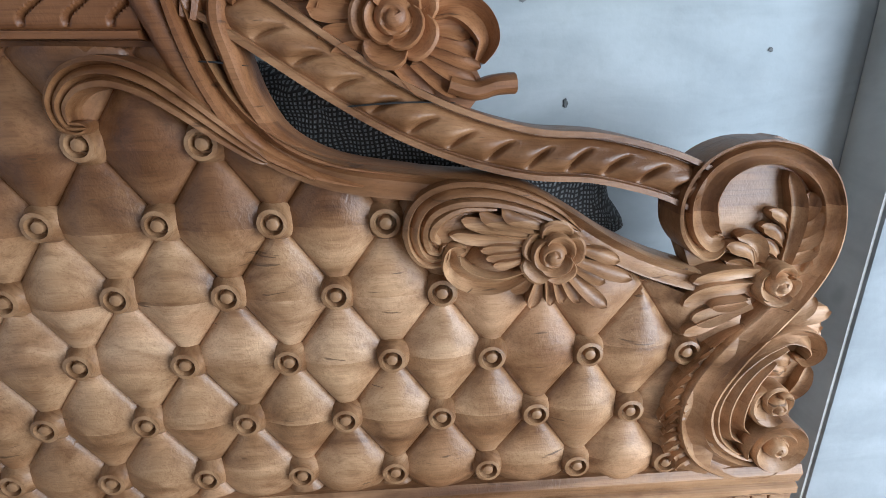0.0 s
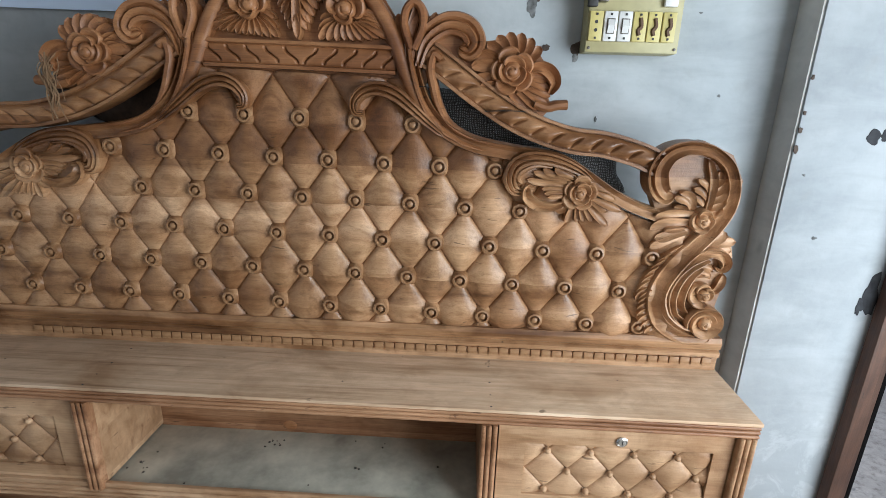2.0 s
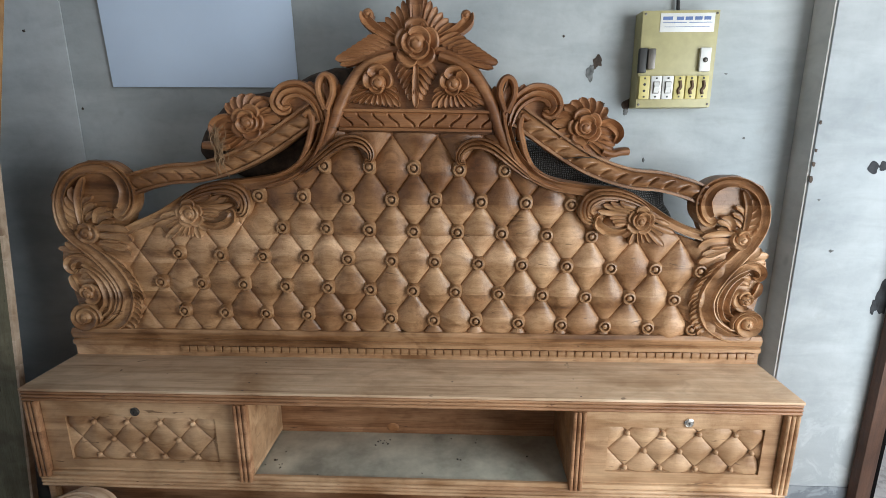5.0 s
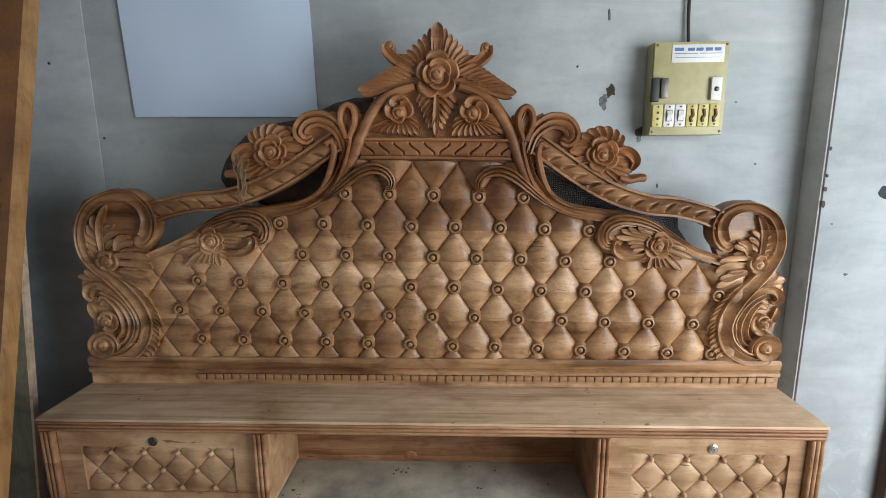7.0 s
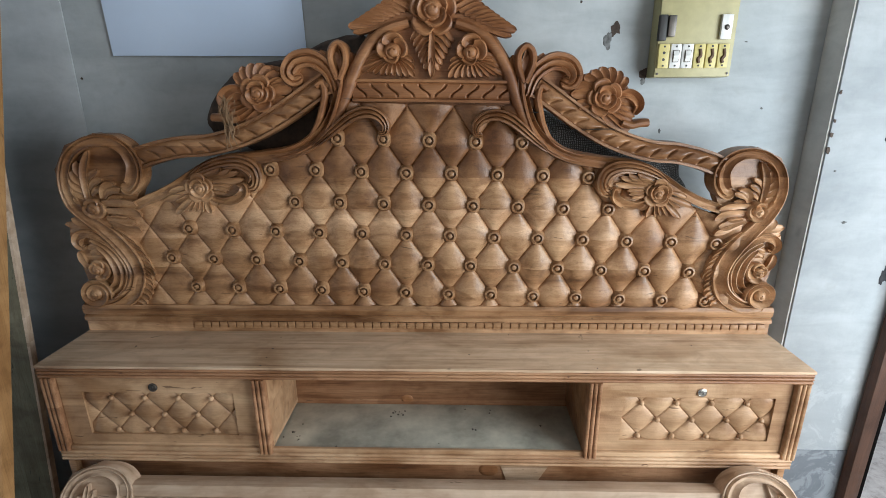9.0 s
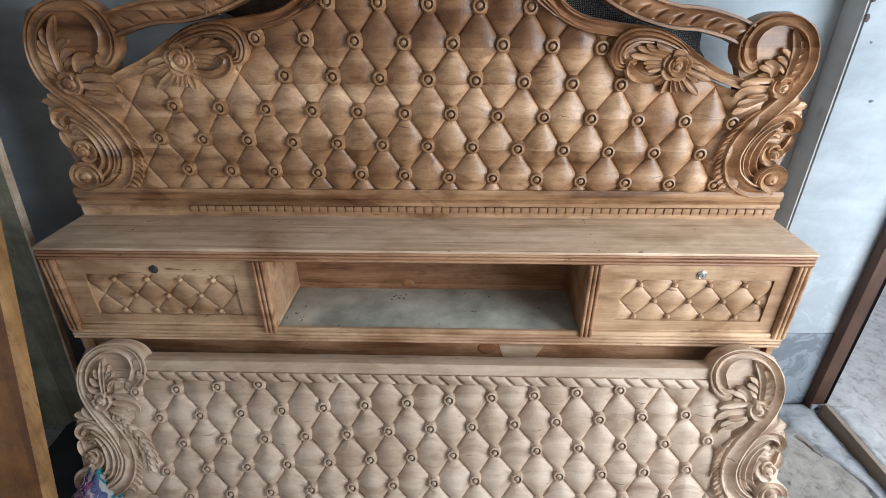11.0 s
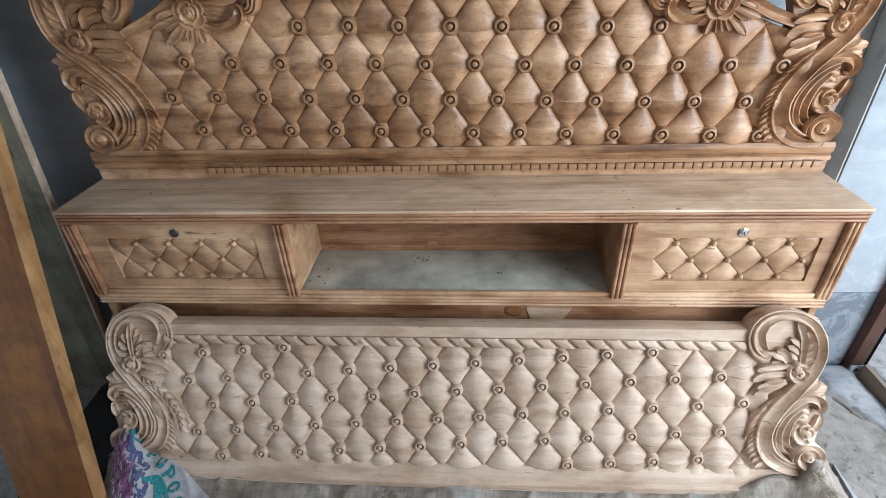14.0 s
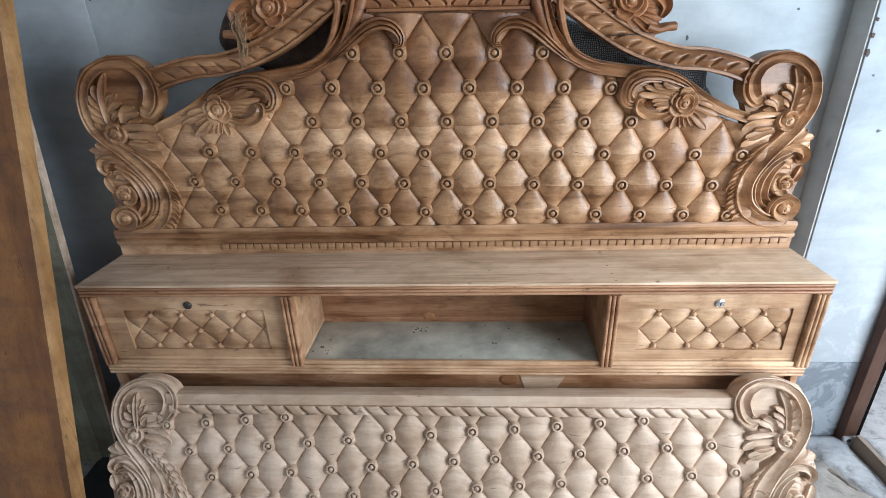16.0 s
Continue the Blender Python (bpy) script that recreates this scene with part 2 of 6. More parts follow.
POLYSACK = plain("pale_woven_plastic", (0.33, 0.315, 0.31), 0.75, 0, 0.25, 60, 0.4)
PURPLE = plain("purple_dye", (0.18, 0.07, 0.155), 0.9, 0, 0.8, 130)
BLUE = plain("blue_dye", (0.065, 0.075, 0.155), 0.9, 0, 0.6, 90)
BAG = plain("dark_brown_cloth", (0.06, 0.038, 0.027), 0.9, 0, 0.6, 45, 0.6)
JUTE = plain("jute_fibre", (0.21, 0.125, 0.065), 0.85, 0, 0.25, 90)
# glossless black, for the dark side of the door jamb
BLACKEDGE = plain("black_jamb_side", (0.004, 0.0035, 0.0035), 0.95)
BLACKEDGE.node_tree.nodes["Principled BSDF"].inputs["Specular IOR Level"].default_value = 0.05
# near black, used to paint shade on the floor
FLOORSHADE = plain("floor_shade_black", (0.010, 0.009, 0.008), 0.9, 0, 0.6, 20)
SOOT = plain("soot_stain", (0.035, 0.037, 0.042), 0.95, 0, 0.4, 40)
HOLE = plain("broken_plaster_hole", (0.07, 0.052, 0.042), 0.95, 0, 0.5, 60)
DAMP = plain("damp_grey_patch", (0.145, 0.15, 0.15), 0.95, 0, 0.7, 45)


def burlap_material():
    m, n, l, b = material("burlap_sacking", 0.9)
    v = coords(n, l, (1, 1, 1))
    blot = noise_tex(n, l, v, 7.0, 7, 0.62, 0.5)
    waves = []
    for d in ("X", "Y"):
        w = n.new("ShaderNodeTexWave")
        w.inputs["Scale"].default_value, w.inputs["Distortion"].default_value, w.inputs["Detail Scale"].default_value = 115, 3.2, 0.8
        w.bands_direction = d
        l.new(v, w.inputs["Vector"])
        waves.append(w.outputs["Fac"])
    weave = maths(n, l, "MULTIPLY", *waves)
    slub = maths(n, l, "MULTIPLY", noise_tex(n, l, coords(n, l, (14, 130, 30)), 1.0, 3), noise_tex(n, l, coords(n, l, (130, 14, 30)), 1.0, 3))
    col = ramp(n, l, blot, [(0.28, (0.125, 0.096, 0.068)), (0.42, (0.225, 0.185, 0.143)), (0.54, (0.300, 0.258, 0.212)), (0.75, (0.385, 0.345, 0.30))])
    col = mix(n, l, col, ramp(n, l, weave, [(0.0, (0.80, 0.80, 0.80)), (0.5, (1.05, 1.05, 1.05))]), 0.22, "MULTIPLY")
    col = mix(n, l, col, ramp(n, l, slub, [(0.16, (0.72, 0.70, 0.68)), (0.25, (1, 1, 1)), (0.36, (1.2, 1.2, 1.2))]), 0.7, "MULTIPLY")
    dye = ramp(n, l, noise_tex(n, l, coords(n, l, (1, 1, 1)), 4.2, 4, 0.6), [(0.60, (0, 0, 0)), (0.70, (1, 1, 1))])
    col = mix(n, l, col, (0.16, 0.27, 0.27), maths(n, l, "MULTIPLY", dye, 0.45))
    l.new(col, b.inputs["Base Color"])
    bump(n, l, b, maths(n, l, "ADD", maths(n, l, "MULTIPLY", weave, 0.5), maths(n, l, "MULTIPLY", slub, 2.0)), 0.4, 0.002)
    return m


BURLAP = burlap_material()


# ---- mesh helpers ----
def solid(name, verts, faces, mat, parent=None, label="", smooth=None, weld=False):
    """One mesh object from corner places and faces; smooth: the angle in degrees below which edges are shaded round."""
    me = bpy.data.meshes.new(name)
    me.from_pydata([tuple(map(float, v)) for v in verts], [], [tuple(map(int, f)) for f in faces])
    bm = bmesh.new()
    bm.from_mesh(me)
    if weld:
        bmesh.ops.remove_doubles(bm, verts=bm.verts, dist=2e-5)
    bmesh.ops.recalc_face_normals(bm, faces=bm.faces)
    bm.to_mesh(me)
    bm.free()
    if smooth:
        me.shade_smooth()
        me.set_sharp_from_angle(angle=radians(smooth))
    me.materials.append(mat)
    ob = new(name, me)
    if parent:
        ob.parent = parent
    if label:
        tagged(ob, label)
    return ob


def thing(name, label, category, group="", kind=""):
    return tagged(new(name), label, category, group, kind)


def slab(lo, hi, bevel=0.0):
    """Corners and faces of a block with chamfered edges."""
    bm = bmesh.new()
    bmesh.ops.create_cube(bm, size=1)
    for v in bm.verts:
        v.co = Vector([(a + b) / 2 + c * (b - a) for a, b, c in zip(lo, hi, v.co)])
    if bevel:
        bmesh.ops.bevel(bm, geom=bm.edges[:], offset=bevel, segments=2, affect="EDGES", profile=0.6)
    vs = [v.co[:] for v in bm.verts]
    bm.verts.index_update()
    fs = [[v.index for v in f.verts] for f in bm.faces]
    bm.free()
    return vs, fs


def block(name, lo, hi, mat, parent=None, bevel=0.002, label="", smooth=40):
    return solid(name, *slab(lo, hi, bevel), mat, parent, label, smooth if bevel else None)


def joined(*shapes):
    """Several (corners, faces) as one."""
    V, F = [], []
    for vs, fs in shapes:
        k = len(V)
        V += [tuple(v) for v in vs]
        F += [[i + k for i in f] for f in fs]
    return V, F


def mapped(shape, place):
    return [place(*v) for v in shape[0]], shape[1]


def spline(pts, n):
    """n places along a smooth line through the given ones."""
    p = np.array(pts, float)
    p = np.vstack([2 * p[0] - p[1], p, 2 * p[-1] - p[-2]])
    out = []
    for s in np.linspace(0, len(pts) - 1.000001, n):
        i, t = int(s), s - int(s)
        a, b, c, d = p[i:i + 4]
        out.append(0.5 * (2 * b + (c - a) * t + (2 * a - 5 * b + 4 * c - d) * t * t + (3 * b - a - 3 * c + d) * t ** 3))
    return np.array(out)


def band(pts, width, profile, n=60, back=-0.03, taper=None, relief=None, lift=0.0):
    """A carved moulding along a line: profile is (across -1..1, height) from edge to edge; it falls to `back` at both sides.
    relief(along metres, across) is added to the height. taper(0..1) scales the width and the height."""
    c = spline(pts, n)
    step = np.gradient(c, axis=0)
    step /= np.linalg.norm(step, axis=1)[:, None] + 1e-9
    nor = np.stack([-step[:, 1], step[:, 0]], 1)
    run = np.concatenate([[0], np.cumsum(np.linalg.norm(np.diff(c, axis=0), axis=1))])
    V, F = [], []
    m = len(profile) + 2
    for i in range(n):
        k = taper(i / (n - 1)) if taper else 1.0
        ring = [(profile[0][0], back)] + [(a, lift + h * min(1, 0.3 + 0.7 * k) + (relief(run[i], a) if relief else 0)) for a, h in profile] + [(profile[-1][0], back)]
        for a, h in ring:
            q = c[i] + nor[i] * a * width * k
            V.append((q[0], q[1], h))
    for i in range(n - 1):
        for j in range(m - 1):
            F.append((i * m + j, i * m + j + 1, (i + 1) * m + j + 1, (i + 1) * m + j))
    F.append(tuple(range(m)))
    F.append(tuple((n - 1) * m + j for j in reversed(range(m))))
    return V, F


def lathe(centre, profile, seg=14, squash=1.0, turn=0.0, spiral=0.0):
    """A round boss: profile is (radius, height) from the rim to the middle."""
    V, F = [], []
    for r, h in profile:
        for k in range(seg):
            a = turn + 2 * math.pi * k / seg
            rr = r * (1 + spiral * math.cos(a))
            V.append((centre[0] + rr * math.cos(a), centre[1] + rr * math.sin(a) * squash, h))
    for i in range(len(profile) - 1):
        for k in range(seg):
            k2 = (k + 1) % seg
            F.append((i * seg + k, i * seg + k2, (i + 1) * seg + k2, (i + 1) * seg + k))
    F.append(tuple((len(profile) - 1) * seg + k for k in range(seg)))
    return V, F


def blade(pts, wide, d0=0.0, high=0.015, scoop=0.55, lean=0.0, tip=0.45, full=0.5, blunt=5.0, back=0.014, nu=15, nv=9):
    """A gouged leaf lobe along a line: crisp rims, a scooped middle that leans to one side, a tip that rolls down."""
    c = spline(pts, nu)
    step = np.gradient(c, axis=0)
    step /= np.linalg.norm(step, axis=1)[:, None] + 1e-9
    V, F = [], []
    for i in range(nu):
        s = i / (nu - 1)
        w = wide * (full + (1 - full) * math.sin(math.pi * min(0.5, 0.62 * s))) * math.sqrt(max(0.0, 1 - s ** blunt)) + 0.0003
        rise = high * (0.40 + 0.60 * math.sin(math.pi * min(0.62, 0.12 + 0.62 * s))) * (1 - tip * s ** 4)
        nx, ny = -step[i][1], step[i][0]
        for j in range(-1, nv + 1):
            t = max(-1.0, min(1.0, -1 + 2 * j / (nv - 1)))
            h = d0 + rise * (1 - scoop * (1 - ((t - lean) / (1 + abs(lean))) ** 2))
            V.append((c[i][0] + nx * w * t, c[i][1] + ny * w * t, d0 - back if j in (-1, nv) else h))
    m = nv + 2
    F = [(i * m + j, i * m + j + 1, (i + 1) * m + j + 1, (i + 1) * m + j) for i in range(nu - 1) for j in range(m - 1)]
    return V, F + [tuple(range(m)), tuple((nu - 1) * m + j for j in reversed(range(m)))]


def cup(c, angle, half, r0, r1, d0, rise, tilt=0.0, back=0.012, nu=9, nv=11):
    """A cupped petal round a flower's middle: it climbs outwards to a rounded rim and overlaps its neighbour by a tilt."""
    V = []
    for i in range(nu):
        s = i / (nu - 1)
        for j in range(nv):
            t = -1 + 2 * j / (nv - 1)
            a = math.radians(angle + half * t)
            reach = r0 + (r1 * (1 - 0.30 * abs(t) ** 3.2) - r0) * s
            h = d0 + rise * (0.25 + 0.75 * min(1.0, s / 0.8) ** 1.6 - (0.16 if s > 0.95 else 0)) + tilt * t
            V.append((c[0] + reach * math.cos(a), c[1] + reach * math.sin(a), h))
    base = len(V)
    rim = [j for j in range(nv)] + [i * nv + nv - 1 for i in range(1, nu)] + [(nu - 1) * nv + j for j in range(nv - 2, -1, -1)] + [i * nv for i in range(nu - 2, 0, -1)]
    V += [(V[k][0], V[k][1], d0 - back) for k in rim]
    n = len(rim)
    F = [(i * nv + j, i * nv + j + 1, (i + 1) * nv + j + 1, (i + 1) * nv + j) for i in range(nu - 1) for j in range(nv - 1)]
    return V, F + [(rim[k], rim[(k + 1) % n], base + (k + 1) % n, base + k) for k in range(n)]


def bud_ball(c, r, d0, high, turn=0.0, seg=28, rings=10):
    """The round heart of a carved rose, with a spiral cut in it."""
    V = []
    for i in range(rings + 1):
        f = 1 - i / rings
        for k in range(seg):
            a = 2 * math.pi * k / seg
            h = high * math.sqrt(max(0.0, 1 - (0.98 * f) ** 2))
            way = 0.22 + 0.62 * (((a - turn) / (2 * math.pi)) % 1)
            h -= 0.30 * high * math.exp(-((f - way) / 0.10) ** 2) * (0.25 + 0.75 * min(1.0, 1.6 * f))
            V.append((c[0] + r * f * math.cos(a), c[1] + r * f * math.sin(a), d0 + h))
    V += [(c[0] + r * math.cos(2 * math.pi * k / seg), c[1] + r * math.sin(2 * math.pi * k / seg), d0 - 0.012) for k in range(seg)]
    F = [(i * seg + k, i * seg + (k + 1) % seg, (i + 1) * seg + (k + 1) % seg, (i + 1) * seg + k) for i in range(rings) for k in range(seg)]
    low = (rings + 1) * seg
    return V, F + [(k, (k + 1) % seg, low + (k + 1) % seg, low + k) for k in range(seg)]


def rose(c, r, d0=0.0, turn=0.0, outer=5):
    """A carved rose: cupped outer petals, wrapped inner petals and a round heart."""
    out = [cup(c, turn + 360 * k / outer, 208 / outer, 0.40 * r, r * (1.0 + 0.06 * math.sin(2.3 * k)), d0 - 0.12 * r, 0.32 * r, 0.07 * r) for k in range(outer)]
    out += [cup(c, turn + 40 + 120 * k, 72, 0.26 * r, (0.70, 0.64, 0.67)[k] * r, d0 + 0.02 * r, 0.36 * r, 0.08 * r) for k in range(3)]
    out.append(bud_ball(c, 0.43 * r, d0 + 0.06 * r, 0.42 * r, radians(turn)))
    return out


def plate(outline, front, back):
    """A board cut to an outline in its plane."""
    n = len(outline)
    bm = bmesh.new()
    vs = [bm.verts.new((x, y, front)) for x, y in outline]
    f = bm.faces.new(vs)
    r = bmesh.ops.extrude_face_region(bm, geom=[f])
    for e in r["geom"]:
        if isinstance(e, bmesh.types.BMVert):
            e.co.z = back
    bm.faces.ensure_lookup_table()
    bmesh.ops.triangulate(bm, faces=[g for g in bm.faces if len(g.verts) > 4])
    bm.verts.index_update()
    out = [v.co[:] for v in bm.verts], [[v.index for v in g.verts] for g in bm.faces]
    bm.free()
    return out


def mirrored(shape):
    return [(-x, y, z) for x, y, z in shape[0]], [tuple(reversed(f)) for f in shape[1]]


def inside(poly, x, y):
    p = np.array(poly)
    q = np.roll(p, -1, 0)
    hit = np.zeros(np.shape(x), bool)
    for (x1, y1), (x2, y2) in zip(p, q):
        if y1 == y2:
            continue
        hit ^= ((y1 > y) != (y2 > y)) & (x < (x2 - x1) * (y - y1) / (y2 - y1) + x1)
    return hit


def tufts(region, du, dv, origin, high, slope=0.0, rough=0.0, cut=14, top=None, bottom=None, shear=0.0):
    """Carved quilting: lozenge cushions between a lattice of buttons, cut to a region; the grooves fall on mesh edges."""
    P = np.array(region)
    (u0, v0), (u1, v1) = P.min(0), P.max(0)
    def place(s, t):
        u = origin[0] + (s + t) * du / 2 + shear * (s - t)
        return u, origin[1] + (s - t) * dv + slope * u

    reach = int((u1 - u0) / du + (v1 - v0) / dv) + 4
    g = np.linspace(0, 1, cut + 1)
    g = g - 0.105 * np.sin(2 * np.pi * g)
    A, B = np.meshgrid(g, g)
    f = np.minimum(np.minimum(A, 1 - A), np.minimum(B, 1 - B)) * 2
    qc, pc = np.abs(A - B), np.abs(A + B - 1)
    # a narrow groove round a barrel-shaped cushion whose ends fall away in a level crease
    half = np.maximum(1e-6, 1 - qc)
    barrel = (1 - 0.10 * qc - 0.68 * np.clip((qc - 0.16) / 0.84, 0, 1)) * (1 - 0.92 * np.minimum(1, pc / half) ** 1.9)
    shape = 0.07 * (1 - np.exp(-24 * f)) + 0.93 * np.minimum(1, f * 7) ** 0.8 * barrel
    near = np.hypot(np.minimum(A, 1 - A), np.minimum(B, 1 - B))
    shape -= 0.10 * np.exp(-(near / 0.13) ** 2) + 0.15 * np.exp(-60 * f)
    # chisel flats: a few straight cuts across each cushion
    V, F = [], []
    for a in range(-reach, reach + 1):
        for b in range(-reach, reach + 1):
            cu, cv = place(a + 0.5, b + 0.5)
            if not (u0 - du / 2 < cu < u1 + du / 2 and v0 - dv < cv < v1 + dv):
                continue
            U, W = place(a + A, b + B)
            h = high * shape * (1 + 0.25 * noise.noise((a * 3.3, b * 2.7, 5)) * np.minimum(1, 2 * f))
            h = h + high * 0.16 * noise.noise((a * 5.1, b * 4.3, 9)) * (A + B - 1) * np.minimum(1, 3 * f)
            for e in range(5):
                turn = 3.0 * noise.noise((a * 2.9, b * 3.7, 20 + e))
                reachd = 0.26 + 0.16 * noise.noise((a * 4.1, b * 2.3, 40 + e))
                far = math.cos(turn + e * 1.257) * (A + B - 1) + math.sin(turn + e * 1.257) * (A - B)
                h = h - high * 0.55 * np.maximum(0, far - reachd) * np.minimum(1, 4 * f) * (1 - far)
            if rough:
                h = h + rough * np.array([[noise.noise((x * 11, y * 17, 3.1)) for x, y in zip(r1, r2)] for r1, r2 in zip(U, W)]) * np.minimum(1, f * 3)
            U = np.clip(U, u0, u1)
            W = np.clip(W, np.interp(U, *bottom) if bottom else v0, np.interp(U, *top) if top else v1)
            k, n = len(V), cut + 1
            V += [(x, y, z) for x, y, z in zip(U.ravel(), W.ravel(), h.ravel())]
            for i in range(cut):
                for j in range(cut):
                    q = (i * n + j, i * n + j + 1, (i + 1) * n + j + 1, (i + 1) * n + j)
                    xs, ys = [V[k + c][0] for c in q], [V[k + c][1] for c in q]
                    if abs(sum(xs[m] * ys[(m + 1) % 4] - xs[(m + 1) % 4] * ys[m] for m in range(4))) > 1e-8:
                        F.append([k + c for c in q])
    used = sorted({i for q in F for i in q})
    at = {i: n for n, i in enumerate(used)}
    return [V[i] for i in used], [[at[i] for i in q] for q in F]


def netting_material():
    m, n, l, b = material("black_netting", 0.75)
    v = coords(n, l, (1, 1, 1))
    waves = []
    for turn, d in ((0.5, "X"), (0.5, "Z")):
        w = n.new("ShaderNodeTexWave")
        w.inputs["Scale"].default_value, w.inputs["Distortion"].default_value, w.inputs["Detail Scale"].default_value = 62, 14, 0.35
        w.bands_direction = d
        l.new(v, w.inputs["Vector"])
        waves.append(w.outputs["Fac"])
    f = maths(n, l, "MAXIMUM", waves[0], maths(n, l, "MULTIPLY", waves[1], 0.85))
    l.new(ramp(n, l, f, [(0.35, (0.20, 0.20, 0.20)), (0.62, (0.018, 0.016, 0.015))]), b.inputs["Base Color"])
    bump(n, l, b, f, 0.5, 0.003)
    return m


NETTING = netting_material()
PALEJUTE = plain("pale_jute_threads", (0.36, 0.30, 0.225), 0.9, 0, 0.2, 60)
DARKRUBBLE = plain("dark_debris", (0.07, 0.06, 0.055), 0.9, 0, 0.5, 12)

# ---- setting ----
def structure(ob, label, category):
    return tagged(ob, label, category, kind="structure")


def uneven(name, x0, x1, y0, y1, step, amp, mat, z=0.0, seed=0.0, scale=3.0):
    """A sheet of ground with small lumps."""
    xs, ys = np.arange(x0, x1 + step / 2, step), np.arange(y0, y1 + step / 2, step)
    V = [(x, y, z + amp * (noise.fractal((x * scale + seed, y * scale, seed), 0.9, 2.1, 4))) for y in ys for x in xs]
    n = len(xs)
    F = [(j * n + i, j * n + i + 1, (j + 1) * n + i + 1, (j + 1) * n + i) for j in range(len(ys) - 1) for i in range(n - 1)]
    return solid(name, V, F, mat, smooth=60)


BACK, SIDE = 0.18, -1.42
floor = structure(uneven("floor", -1.6, 1.43, -3.3, 0.35, 0.014, 0.016, CONCRETE), "dusty rough grey concrete workshop floor", "floor")
structure(block("wall_back", (-1.6, BACK, -0.1), (1.40, BACK + 0.15, 2.9), WALL, None, 0), "pale blue-white plastered wall with holes and stains", "wall")
structure(block("wall_left", (SIDE - 0.15, -3.3, -0.1), (SIDE, BACK, 2.9), WALLGREY, None, 0), "greyed plastered side wall", "wall")
# the pillar beside the doorway, in front of the back wall
pillar = structure(block("wall_pillar", (1.066, 0.092, -0.1), (1.375, BACK - 0.001, 2.9), PILLAR, None, 0.006), "white limewashed pillar with flaking paint", "pillar")
# thin slab that gives the pillar's shaded side its own tone
block("side_face", (1.062, 0.098, -0.1), (1.066, BACK - 0.002, 2.9), SHADEPAINT, pillar, 0, "bare grey cement render")
block("dado", (1.068, 0.088, -0.1), (1.372, 0.092, 0.318), DADO, pillar, 0.001, "dark grey painted dado band")
# thin added slab for the tone edge near the wall's left end
structure(block("wall_strip", (-1.42, BACK - 0.004, -0.1), (-0.966, BACK, 2.9), WALLSTRIP, None, 0.001), "plaster strip at the wall's end, lightened against weak light", "wall")
# right wall with the doorway: it runs outwards at an angle from the pillar
DOOR = Matrix.Translation((1.372, 0.092, 0)) @ Matrix.Rotation(radians(5), 4, "Z")


def at_door(ob):
    ob.matrix_basis = DOOR
    return ob


structure(at_door(block("wall_right", (0.0, -3.6, -0.1), (0.15, -2.25, 2.9), WALL, None, 0)), "plastered wall beyond the doorway", "wall")
structure(at_door(block("lintel", (0.0, -2.25, 2.12), (0.15, -0.06, 2.9), WALL, None, 0)), "plastered wall above the doorway", "wall")
structure(block("ceiling", (-1.6, -3.3, 2.9), (2.9, BACK + 0.15, 3.0), WALL, None, 0), "plain plastered ceiling", "ceiling")
# unseen wall and band, added to bound an assumed opening for the fill
structure(block("wall_front", (-1.6, -3.45, -0.1), (-0.6, -3.3, 2.9), WALL, None, 0), "unseen plastered wall beside an assumed front opening", "wall")
structure(block("front_lintel", (-0.6, -3.45, 2.5), (2.9, -3.3, 2.9), WALL, None, 0), "unseen plastered band above an assumed front opening", "wall")

door = structure(thing("door_1", "worn brown wooden door frame in a plastered opening", "door frame"), "worn brown wooden door frame in a plastered opening", "door frame")
door.matrix_basis = DOOR
block("jamb", (-0.046, -0.034, 0.0), (0.000, -0.003, 2.12), FRAMEWOOD, door, 0.003)
plate_end = block("foot_plate", (-0.046, -0.0405, 0.0), (-0.003, -0.0335, 0.040), PALECEMENT, door, 0.002, "chipped pale end with a bolt hole")
solid("bolt_hole", *mapped(lathe((-0.026, 0.024), [(0.008, 0.0), (0.0075, 0.002), (0.004, 0.001), (0.001, 0.0008)], 12, 0.8), lambda a, c, d: (a, -0.0402 - d, c)), BLACK, plate_end, smooth=50)
# added slab that paints the jamb's dark opening side black
block("weather_strip", (0.0005, -0.032, 0.0), (0.014, -0.004, 2.12), BLACKEDGE, door, 0.002, "black weather strip")
block("jamb", (-0.030, -2.25, 0.0), (0.055, -2.18, 2.12), FRAMEWOOD, door, 0.004)
block("head", (-0.030, -2.18, 2.04), (0.055, -0.061, 2.12), FRAMEWOOD, door, 0.004)
threshold = structure(thing("threshold", "worn cement door threshold with a raised whitewashed sill", "threshold"), "worn cement door threshold with a raised whitewashed sill", "threshold")


